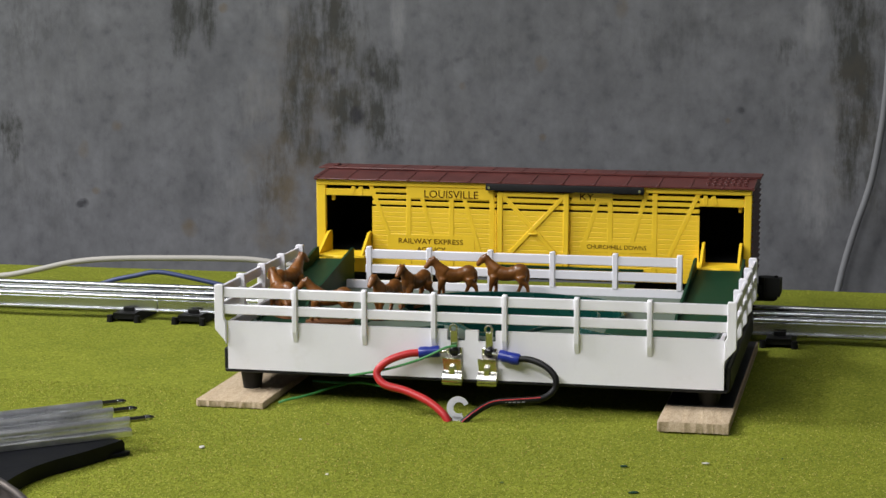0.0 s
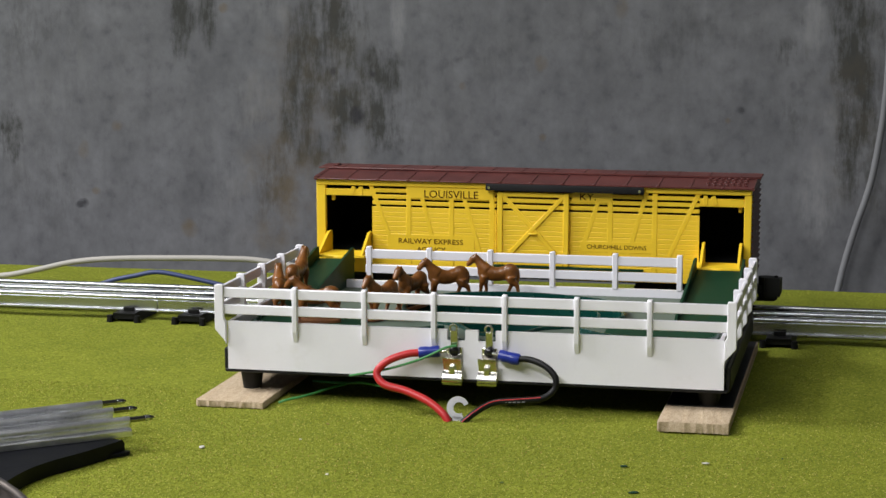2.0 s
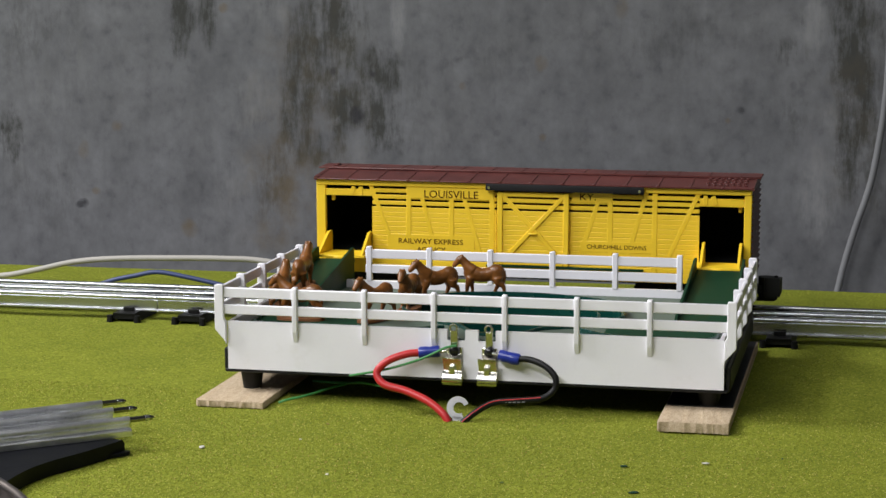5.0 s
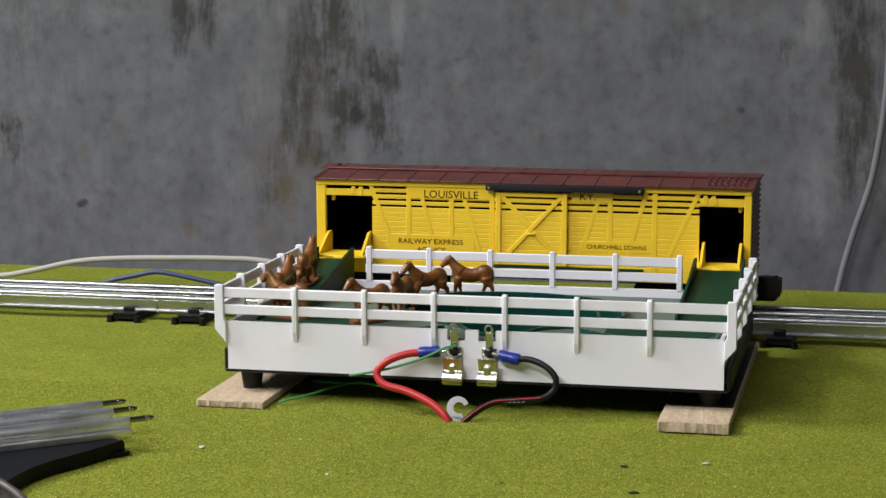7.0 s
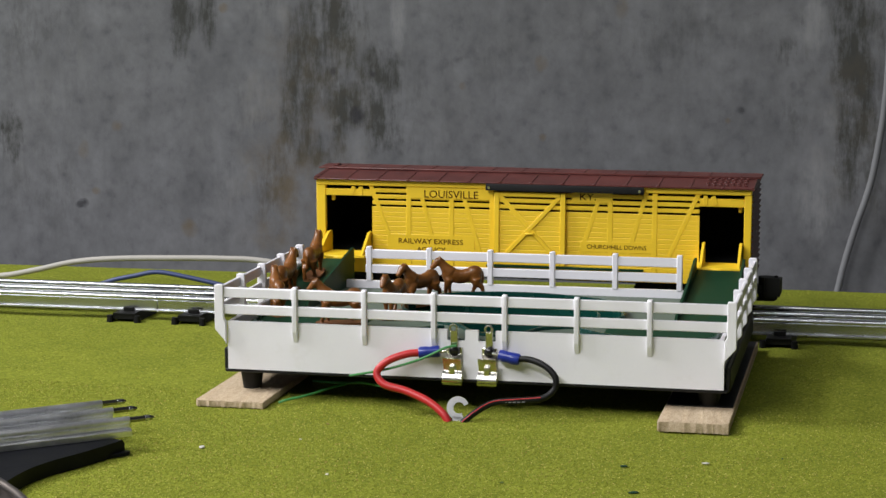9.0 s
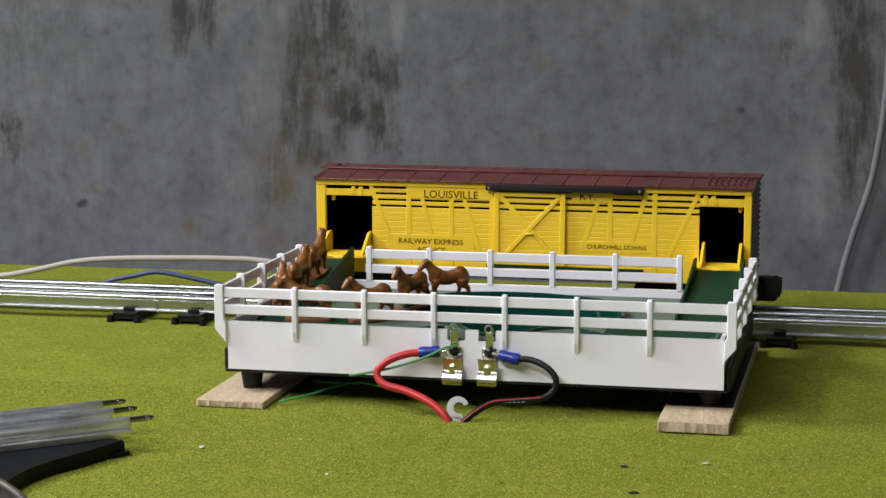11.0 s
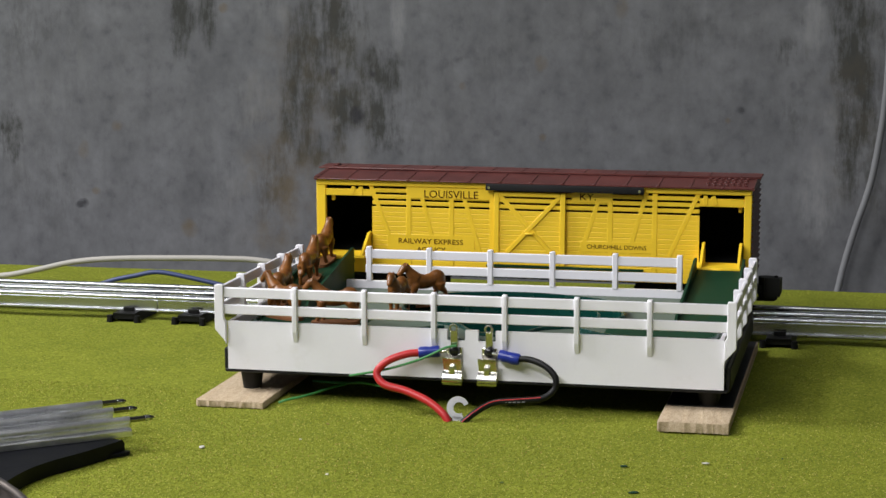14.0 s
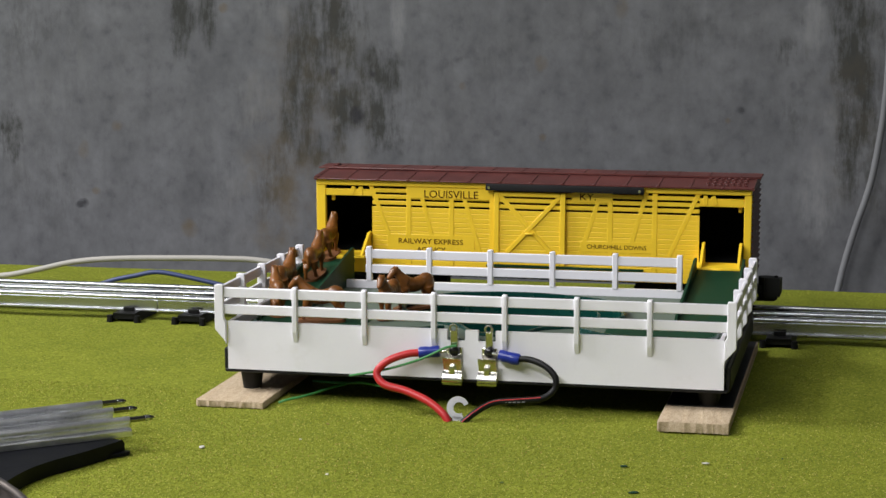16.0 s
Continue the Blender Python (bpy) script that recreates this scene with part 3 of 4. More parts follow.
    lettering("lettering", "CHURCHHILL DOWNS", 3.4, 33.0, X(45.1), 0.2, H(52.9), sign, INK)
    # sliding door on its black guide
    door = thing("sliding_door", 0, 0, 0, "", "")
    door.parent = car
    door.matrix_basis = pose(X(-21.6) * K, 0, H(42.5) * K)
    tagged(door, "yellow slatted sliding door")
    dw, dh = 40.2, 41.0
    def oz(x):
        return x
    def hz(z):
        return z - 42.5
    def dpart(name, *a):
        return part(name, cube(*a), YELLOW, door)
    n = 11
    p = (72.9 - 43.0) / n
    prof = [(0.9, -p / 2), (0.08, -p / 2), (-0.10, -p / 2 + 0.26), (-0.10, p / 2 - 0.26), (0.08, p / 2), (0.9, p / 2)]
    me = mesh_of(prism(bmesh.new(), prof, "x", 2.5, dw - 2.5), "board", YELLOW, False)
    for i in range(n):
        share("board", me, door, 0, -1.0, hz(43.0 + (i + 0.5) * p))
    me = mesh_of(cube(2.5, dw - 2.5, -1.2, 0.2, -1.12, 1.12, 0.25), "slat", YELLOW)
    for z in (75.2, 78.65):
        share("slat", me, door, 0, 0, hz(z))
    for a, b in ((0, 2.9), (dw - 2.9, dw)):
        dpart("stile", a, b, -2.0, 0.2, 0, dh, 0.3)
    dpart("top_rail", 2.9, dw - 2.9, -1.9, 0.2, hz(80.9), dh - 0.05, 0.3)
    dpart("bottom_rail", 2.9, dw - 2.9, -1.9, 0.2, 0.05, 2.4, 0.3)
    for s in (1, -1):
        L = math.hypot(dw - 6, 37)
        m = Matrix.Translation((dw / 2, 0, dh / 2)) @ Matrix.Rotation(s * math.atan2(dw - 6, 37), 4, "Y")
        part("cross_brace", cube(-1.2, 1.2, -1.85 if s > 0 else -1.65, -0.6, -L / 2, L / 2, 0.25, m), YELLOW, door)
    dpart("door_pull", dw / 2 - 2.5, dw / 2 + 2.5, -2.6, -1.5, dh / 2 - 3.2, dh / 2 - 2.2, 0.25)
    part("lower_guide", cube(X(-28), X(60.3), -1.6, 0.2, H(41.0), H(42.3), 0.25), DARKGREEN, car, "dark lower door guide")
    g = part("door_guide", cube(X(-28), X(60.3), -4.0, -0.8, H(84.3), H(88.0), 0.7, seg=2), BLACK, car, "black door guide rail")
    for x in (-26, 58):
        bm = cyl(bmesh.new(), X(x), -4.6, H(86), 0.8, 0.8, 0.8, 12, "y")
        part("rivet", bm, NICKEL, g)
    # dropped loading flaps with side wings at both door openings
    for a, b in (LD, RD):
        f = part("loading_flap", cube(X(a) - 1.0, X(b) + 1.0, -21.0, -0.2, H(46.2), H(47.6), 0.3), YELLOW, car, "yellow lowered loading flap")
        for s, x, flare in ((-1, X(a) + 2.0, 0.10 if a < 0 else 0.0), (1, X(b) - 2.0, 0.0)):
            bm = bmesh.new()
            prism(bm, [(-20.0, H(47.2)), (2.2, H(47.2)), (2.2, H(58.4)), (-3.0, H(58.4)), (-5.2, H(57.0))], "x", x, x + 1.4)
            for v in bm.verts:
                v.co.x += s * max(0, -v.co.y) * flare
            part("flap_wing", bm, YELLOW, f)
        part("flap_tongue", cube(X((a + b) / 2) - 3, X((a + b) / 2) + 3, -22.4, -21, H(45.7), H(47.1), 0.4), YELLOW, f)
    # roof
    ridge = 91.2
    bm = bmesh.new()
    prism(bm, [(-2.0, H(88.0)), (w + 2, H(88.0)), (w + 2, H(88.8)), (w / 2 + 9, H(ridge)), (w / 2 - 9, H(ridge)), (-2.0, H(88.8))], "x", -0.6, x1 + 1.2)
    roof = part("roof", bm, BROWN, car, "dark red-brown ribbed roof")
    run = w / 2 - 7
    up = math.atan2(ridge - 88.8, run)
    bm = cube(-0.55, 0.55, -0.3, math.hypot(ridge - 88.8, run), -0.3, 0.34, 0.2)
    box(bm, -0.8, 0.8, -0.6, 0.6, -0.9, 0.45, 0.2)
    me = mesh_of(bm, "roof_rib", BROWN)
    x = 1.2
    while x < x1:
        share("roof_rib", me, roof, x, -2.0, H(88.8), math.degrees(up))
        x += 17.6
    part("eave_bead", cube(-0.5, x1 + 1.0, -2.5, -1.7, H(87.9), H(88.7), 0.25), BROWN, roof)
    for a, b in ((-0.6, 0.9), (x1 - 0.2, x1 + 1.3)):
        bm = bmesh.new()
        prism(bm, [(-2.4, H(87.6)), (w + 2.4, H(87.6)), (w + 2.4, H(89.4)), (w / 2 + 9, H(ridge + 0.3)), (w / 2 - 9, H(ridge + 0.3)), (-2.4, H(89.4))], "x", a, b)
        part("roof_end", bm, BROWN, roof)
    me = mesh_of(cube(-1.0, 1.0, -0.7, 0.7, 0, 0.8, 0.25), "grip_block", BROWN)
    for i in range(7):
        for j in range(5):
            yy = 4 + 4.2 * j
            share("grip_block", me, roof, x1 - 3.5 - 3.4 * i - 0.8 * (j % 2), yy, H(88.8) + (yy + 2) * math.tan(up) - 0.05)
    walkway = part("roof_walk", cube(-5.0, x1 + 3.4, w / 2 - 10, w / 2 + 10, H(ridge + 0.05), H(ridge + 1.15), 0.25), BROWN, roof, "flat roof walkway")
    me = mesh_of(cube(-0.35, 0.35, w / 2 - 9.6, w / 2 + 9.6, 0, 0.3, 0.1), "walk_seam", BROWN)
    for i in range(14):
        share("walk_seam", me, walkway, 9.0 + i * 17.6, 0, H(ridge + 1.1))
    part("walk_bracket", cube(2.0, 5.0, w / 2 - 3, w / 2 + 3, H(ridge + 1.1), H(ridge + 2.1), 0.3), BROWN, walkway)
    # running gear
    for tx in (40.0, x1 - 40.0):
        lift = LEAN * tx - 0.4
        tr = part("truck", cube(tx - 26, tx + 26, 8, 11, H(20), H(30), 1.0), BLACK, car, "black truck side frame")
        part("truck_side", cube(tx - 26, tx + 26, w - 11, w - 8, H(20), H(30), 1.0), BLACK, tr)
        part("bolster", cube(tx - 8, tx + 8, 11, w - 11, H(24), H(33.9), 0.8), BLACK, tr)
        for ax in (-15, 15):
            for yy in (13.2, w - 17.2):
                bm = bmesh.new()
                cyl(bm, tx + ax, yy, H(25.2) + lift, 10.1, 9.8, 4, 28, "y")
                cyl(bm, tx + ax, yy + (3.4 if yy < 30 else -0.6), H(25.2) + lift, 11.2, 11.2, 1.2, 28, "y")
                part("wheel", bm, BLACK, tr)
    for x, s in ((x1, 1), (x0, -1)):
        bm = bmesh.new()
        box(bm, *sorted((x - s * 40, x + s * 6)), w / 2 - 4, w / 2 + 4, H(26), H(31), 0.6)
        cyl(bm, x + s * 7, w / 2, H(23.5), 4.6, 4.6, 12, 20)
        box(bm, *sorted((x + s * 6, x + s * 15)), w / 2 - 7.5, w / 2 - 2.5, H(25), H(36), 1.0, seg=2)
        box(bm, *sorted((x + s * 11, x + s * 15.5)), w / 2 - 3, w / 2 + 5, H(26), H(35), 1.0, seg=2)
        box(bm, *sorted((x - s * 4, x + s * 12)), w / 2 - 2, w / 2 + 2, H(21.8), H(23.6), 0.4)
        cyl(bm, x + s * 12.5, w / 2 - 5, H(23.4), 1.0, 1.0, 13.6, 12)
        part("coupler", bm, BLACK, car, "black knuckle coupler")
    return car, door


# ---- the corral ----
def corral():
    c = thing("corral", 0, 0, 0, "white plastic fenced corral platform on black feet and wooden strips", "toy corral")
    XB, D = 119.7, 132.0
    # front board with two notches
    def notch(x, w, z):
        return [(x - w, 38.6), (x - w, z + 0.8), (x - w + 0.6, z), (x + w - 0.6, z), (x + w, z + 0.8), (x + w, 38.6)]
    outline = [(-XB, 15.1), (XB, 15.1), (XB, 38.6)] + notch(8.7, 4.2, 33.3)[::-1] + notch(-6.1, 4.35, 33.3)[::-1] + [(-XB, 38.6)]
    front = part("front_board", prism(bmesh.new(), outline, "y", 0, 2.2), WHITE, c)
    part("rear_board", cube(-XB, XB, D - 1.2, D + 1.2, 16.2, 38.2, 0.3), WHITE, c)
    for s, n in ((-1, "side_board"), (1, "side_board")):
        a, b = sorted((s * XB, s * (XB - 2.2)))
        part(n, cube(a, b, 2.25, D - 1.25, 16.3, 38.9, 0.3), WHITE, c)
    # fences: two rails and posts on each side
    def rails(name, xa, xb, ya, yb):
        for za, zc in ((50.3, 55.2), (42.2, 46.9)):
            part(name, cube(xa, xb, ya, yb, za, zc, 0.35), WHITE, c)
    rails("front_rail", -XB - 2, XB + 2, -0.9, 1.1)
    rails("rear_rail", -86, 86, D - 1, D + 1)
    rails("side_rail", -124.9, -123.2, 0.5, D)
    rails("side_rail", 123.2, 124.9, 0.5, D)
    prof = [(-2.4, 34.6), (-2.4, 55.6), (-1.7, 56.4), (0.6, 56.4), (1.3, 55.6), (1.3, 40.0), (-0.05, 39.0), (-0.05, 29.3)]
    bm = prism(bmesh.new(), prof, "x", -1.15, 1.15)
    bmesh.ops.bevel(bm, geom=list(bm.edges), offset=0.16, segments=1, affect="EDGES")
    me = mesh_of(bm, "post", WHITE)
    for x in (-85.2, -50.7, -16.7, 17.4, 51.5, 85.5):
        share("post", me, c, x, 0, 0)
    bm = cube(-1.45, 1.45, -1.7, 1.7, 37.8, 56.8, 0.35)
    me = mesh_of(bm, "post", WHITE)
    for x in (-83.9, -50.3, -16.6, 17.2, 50.9, 85.0):
        share("post", me, c, x, D, 0)
    for s in (-1, 1):
        bm = prism(bmesh.new(), [(s * 119.9, 27.5), (s * 119.9, 38.6), (s * 121.0, 40.0), (s * 121.0, 56.3), (s * 121.4, 56.8), (s * 124.8, 56.8), (s * 125.4, 56.2),
                                 (s * 125.4, 35.0), (s * 120.2, 29.0)], "y", -1.3, 1.3)
        bmesh.ops.recalc_face_normals(bm, faces=bm.faces)
        bmesh.ops.bevel(bm, geom=list(bm.edges), offset=0.3, segments=1, affect="EDGES")
        me = mesh_of(bm, "post", WHITE)
        for k in range(5):
            share("post", me, c, 0, -1.2 + 33.0 * k, 0)
    # black tray under the boards, with turned-up sides
    base = part("base_tray", cube(-121.5, 121.5, 0.3, 150, 13.5, 15.05, 0.4), BLACK, c, "black base tray")
    for a, b in ((-122.6, -120.2), (120.2, 122.6)):
        part("tray_side", cube(a, b, 2.6, 150, 13.9, 25, 0.6), BLACK, base)
    for x in (-112, 112):
        for y in (13, 128):
            bm = cyl(bmesh.new(), x, y, 5.52 if x > 0 else 3.55, 4.4, 5.9, 8.0 if x > 0 else 10.0, 24)
            part("foot", bm, RUBBER, base, "black tapered rubber foot")
    # inside: vibrating plate, ring guides and two ramps
    def ring(pts, z0, ztop, th, mat_, name, closed=True, label=""):
        """A standing guide wall along a plan line; ztop is a function of the point."""
        bm = bmesh.new()
        n = len(pts)
        cols = []
        for i, p in enumerate(pts):
            a, b = (pts[i - 1], pts[(i + 1) % n]) if closed else (pts[max(i - 1, 0)], pts[min(i + 1, n - 1)])
            d = Vector((b[0] - a[0], b[1] - a[1], 0)).normalized()
            s = Vector((-d.y, d.x, 0)) * th / 2
            q = Vector((p[0], p[1], 0))
            t = ztop(p)
            cols.append([bm.verts.new(q + s + Vector((0, 0, z0))), bm.verts.new(q + s + Vector((0, 0, t - 0.3))),
                         bm.verts.new(q + s * 0.5 + Vector((0, 0, t))), bm.verts.new(q - s * 0.5 + Vector((0, 0, t))),
                         bm.verts.new(q - s + Vector((0, 0, t - 0.3))), bm.verts.new(q - s + Vector((0, 0, z0)))])
        for i in range(n if closed else n - 1):
            a, b = cols[i], cols[(i + 1) % n]
            for k in range(6):
                bm.faces.new((a[k], a[(k + 1) % 6], b[(k + 1) % 6], b[k]))
        if not closed:
            bm.faces.new(cols[0])
            bm.faces.new(cols[-1][::-1])
        return part(name, bm, mat_, c, label)
    # the island: an open well through the plate, its wall highest at the rear, with a nose towards the front
    plan = spline([(x, y, 0) for x, y in ((-44, 76), (-30, 93), (-7, 101), (18, 101), (44, 93), (58, 84), (63, 70), (64, 54), (46, 40), (29, 30), (21, 16.5),
                                          (8.7, 10.5), (-2.5, 16.5), (-12, 31), (-34, 44), (-47, 60), (-44, 76))], 5)[:-1]
    plan = [(p.x, p.y) for p in plan]
    bm = bmesh.new()
    edges = []
    for loop in ([(-117, 2.5), (117, 2.5), (117, 130.5), (-117, 130.5)], plan):
        vs = [bm.verts.new((x, y, 34.0)) for x, y in loop]
        edges += [bm.edges.new((vs[k], vs[(k + 1) % len(vs)])) for k in range(len(vs))]
    bmesh.ops.triangle_fill(bm, edges=edges, use_beauty=True, use_dissolve=False)
    grown = bmesh.ops.extrude_face_region(bm, geom=list(bm.faces))
    for v in grown["geom"]:
        if isinstance(v, bmesh.types.BMVert):
            v.co.z -= 2.5
    part("floor_plate", bm, PLATE, c, "grey-green glossy floor plate")
    ring(plan, 20.0, lambda p: 35.4 + 4.3 * min(1, max(0, (p[1] - 25) / 60)), 1.6, TEAL, "island_wall", label="glossy dark teal wall of the island well")
    bm = prism(bmesh.new(), plan, "z", 18.5, 20.0)
    part("island_floor", bm, APRON, c, "dark teal floor of the island well")
    ledge = [(6 + (x - 6) * 0.8, 70 + (y - 70) * 0.8) for x, y in plan]
    ring(ledge, 20.0, lambda p: 31.0 + 4.6 * min(1, max(0, (p[1] - 30) / 50)), 1.4, TEAL, "island_step")
    # outer guide round the front lane and the corners
    guide = [(-17, 22), (-27, 15), (-45, 11), (-70, 9)] + [(-98 + 15 * math.cos(a), 24 - 15 * math.sin(a)) for a in np.linspace(math.pi / 2, math.pi, 8)] + [(-115.5, 60)]
    ring(guide, 34.0, lambda p: 36.4, 1.4, TEAL, "outer_guide", False)
    guide = [(45, 35), (50, 27), (59, 19), (72, 13), (86, 10)] + [(100 + 14 * math.cos(a), 24 - 14 * math.sin(a)) for a in np.linspace(math.pi / 2, 0, 8)] + [(115.5, 50)]
    ring(guide, 34.0, lambda p: 36.4, 1.4, TEAL, "outer_guide", False)
    for a, b in ((60, 116), (-116, -58)):
        part("apron", cube(a, b, 9, 55, 34.0, 34.45, 0.1), APRON, c, "dark green apron at the ramp foot")
    for x, hw in ((-108.6, 10.6), (104.0, 12.2)):
        r = thing("ramp", 0, 0, 0, "", "")
        r.parent = c
        tagged(r, "dark green loading ramp up to the car door")
        bm = bmesh.new()
        prism(bm, [(56, 34.0), (153, 44.6), (153, 46.0), (56, 34.5)], "x", x - hw, x + hw)
        part("ramp_deck", bm, DARKGREEN, r)
        for s in (-1, 1):
            bm = bmesh.new()
            if x < 0 and s > 0:
                top = [(147, 34.1), (147, 53.4), (145, 53.8), (62, 39.6), (57, 36.0), (56, 34.1)]
            else:
                top = [(155, 45.0), (155, 52.2), (150, 52.4), (120, 46.5), (60, 37.8), (56, 34.1)]
            prism(bm, top, "x", *sorted((x + s * (hw + 0.05), x + s * (hw + 1.3))))
            part("ramp_side", bm, DARKGREEN, r)
    return c


def wooden_strip(x0, x1, rz, y0, thick, y1=168):
    bm = cube(x0, x1, y0, y1, 0.0, thick, 0.3)
    near = [e for e in bm.edges if max(v.co.y for v in e.verts) < y0 + 1.0 and abs(e.verts[0].co.x - e.verts[1].co.x) > 5]
    bmesh.ops.subdivide_edges(bm, edges=near, cuts=46, use_grid_fill=True)
    for v in bm.verts:
        if v.co.y < y0 + 1.0:
            v.co.y += 0.55 * noise.noise((v.co.x * 0.8, v.co.z * 1.7, x0)) + 0.2 * random.random()
            v.co.z += 0.28 * noise.noise((v.co.x * 0.9, 4.0, x0)) if v.co.z > 1 else 0.35 * random.random()
    ob = part("wooden_strip", bm, WOOD)
    ob.rotation_euler.z = radians(rz)
    tagged(ob, "raw softwood strip lying under the corral feet", "wood strip", "strips under the corral")


def cover_sheet():
    ob = part("black_sheet", cube(92.6, 123.4, 8.0, 166, 5.12, 5.5, 0.1), BLACK)
    tagged(ob, "thin black sheet lying on the wooden strip under the corral", "sheet")


def terminal_clip(x):
    t = thing("terminal_clip", x, -0.1, 0, "nickel-plated spring terminal clip on the front board", "terminal clip", "terminal clips")
    def sheet(name, line, xa, xb, thick=0.45, narrow=0.0):
        """Bent sheet metal: a line in y and z, drawn out across x; narrow tapers the far end."""
        outer = spline([(0, y, z) for y, z in line], 5)
        bm = bmesh.new()
        prism(bm, [(p.y, p.z) for p in outer] + [(p.y + thick, p.z - 0.12) for p in outer[::-1]], "x", xa, xb)
        z0, z1 = line[0][1], line[-1][1]
        for v in bm.verts:
            v.co.x *= 1 - narrow * max(0.0, min(1.0, (v.co.z - z1) / (z0 - z1)))
        return part(name, bm, NICKEL, t)
    bm = cube(-3.6, 4.0, -0.75, -0.1, 13.4, 30.6, 0.25)
    part("back_plate", bm, NICKEL, t)
    part("tab", cube(-1.6, 1.9, -1.15, -0.8, 27, 38.4, 0.15), NICKEL, t)
    ring = [(-0.2 + 1.7 * math.sin(a), -0.6, 39.7 - 1.6 * math.cos(a)) for a in np.linspace(0.25, 2 * math.pi - 0.25, 20)]
    part("loop", tube(bmesh.new(), ring, 0.55, 8, 2), NICKEL, t)
    bm = bmesh.new()
    bmesh.ops.create_uvsphere(bm, u_segments=20, v_segments=10, radius=1, matrix=Matrix.Translation((0.5, -2.0, 28.9)) @ Matrix.Diagonal((2.6, 1.9, 2.6, 1)))
    cyl(bm, 0.5, -2.2, 28.9, 2.6, 2.6, 1.1, 20, "y")
    part("screw", bm, SCREW, t, "glossy black binding screw")
    sheet("upper_jaw", [(-6.0, 26.4), (-5.2, 25.8), (-4.5, 24.0), (-3.9, 22.0), (-3.4, 20.0)], -4.4, 4.0, narrow=-0.06)
    sheet("spring", [(-3.0, 20.2), (-4.4, 19.3), (-5.9, 17.4), (-6.4, 15.6), (-5.8, 13.8), (-4.4, 12.9)], -4.7, 4.6, 0.6)
    bm = bmesh.new()
    box(bm, -1.5, 1.1, -5.6, -3.2, 18.4, 22.0, 0.3, seg=2)
    part("lever", bm, NICKEL, t)


def lead(name, mat_, pts, r, sleeve, label):
    w = thing(name, 0, 0, 0, label, "wire lead", "wire leads")
    part("insulation", tube(bmesh.new(), pts, r, 14, 10), mat_, w)
    a, b = Vector(sleeve[0]), Vector(sleeve[1])
    d = (b - a) / 10
    part("crimp_sleeve", tube(bmesh.new(), [a, a + d, a + 4 * d, a + 5 * d, a + 9 * d, b], 2.8, 16, 0,
                              [2.55, 2.85, 2.85, 2.6, 2.85, 2.6]), BLUE, w, "blue nylon crimp sleeve")
    bm = tube(bmesh.new(), [b, b + (b - a).normalized() * 3.5], 0.9, 10, 0)
    part("tongue", bm, NICKEL, w)
    return w


def leads():
    lead("red_lead", RED, [(-22, -4, 27.9), (-29, -6, 27.2), (-37.5, -8.5, 24.0), (-42.3, -10, 18.7), (-38.4, -12, 13.6), (-27.5, -13.5, 11.2),
                           (-16, -17, 7.6), (-8.2, -20, 2.9), (-5.2, -21.3, -1.0)], 1.85, ((-23.3, -3.6, 27.7), (-13.4, -3.0, 28.6)),
         "thick red insulated lead with blue crimp sleeve")
    w = lead("black_lead", BLACKWIRE, [(23.5, -3.8, 26.6), (30, -5, 26.9), (37.5, -8, 25.0), (43.0, -10, 20.3), (42.8, -11, 14.5), (37, -13, 10.4),
                                (26, -14, 9.2), (15, -15.5, 7.9), (7.4, -19, 4.0), (1.2, -21.4, -1.0)], 1.5, ((25.0, -3.6, 26.2), (15.2, -3.0, 28.0)),
             "thick black insulated lead with blue crimp sleeve")
    bm = tube(bmesh.new(), [(37, -14.5, 11.2), (26, -15.4, 10.1), (15, -16.8, 8.8), (7.4, -20.3, 4.8), (1.4, -22.7, -0.3)], 0.24, 8, 8)
    part("red_stripe", bm, RED, w, "thin red stripe")
    bm = bmesh.new()
    for i in range(5):
        box(bm, 20.0 + 2.1 * i, 21.3 + 2.1 * i, -16.0 + 0.1 * i, -15.4 + 0.1 * i, 8.3 + 0.1 * i, 8.75 + 0.1 * i, 0)
    part("print_mark", bm, GREYINK, w, "grey printed marks")
    g = thing("green_wire", 0, 0, 0, "thin green insulated wires from the terminal", "wire", "wire leads")
    part("strand", tube(bmesh.new(), [(-5, -4.2, 31.9), (-10, -5.6, 31.0), (-17, -7.4, 27.6), (-24, -8.0, 24.6), (-36, -8, 20.6), (-46, -7, 18.0),
                                      (-57, -6, 15.6)], 0.6, 8, 8), GREENWIRE, g)
    part("strand", tube(bmesh.new(), [(-44, 4, 8.8), (-55, 12, 8.2), (-66, 20, 6.0), (-76, 26, 4.6), (-86, 30, 4.0)], 0.6, 8, 8), GREENWIRE, g)
    part("strand", tube(bmesh.new(), [(-92, -7.5, 1.1), (-88, -6, 2.4), (-80, 0, 3.6), (-72, 14, 4.6), (-66, 20, 5.4)], 0.6, 8, 8), GREENWIRE, g)


def spade_terminal():
    t = thing("spade_terminal", -1.2, -19.6, -1.0, "tinned fork terminal standing in the mat", "terminal")
    pts = []
    for a in np.linspace(22, 300, 26):
        pts.append((5.2 * math.cos(radians(a)), 6.6 + 5.4 * math.sin(radians(a))))
    for a in np.linspace(300, 22, 26):
        pts.append((2.6 * math.cos(radians(a)) + 0.5, 6.6 + 2.7 * math.sin(radians(a))))
    bm = prism(bmesh.new(), pts, "y", -0.5, 0.5)
    box(bm, -2.4, 1.6, -0.5, 0.5, -0.5, 2.6, 0.1)
    ob = part("fork", bm, TIN, t)
    ob.rotation_euler = (radians(-20), 0, radians(8))


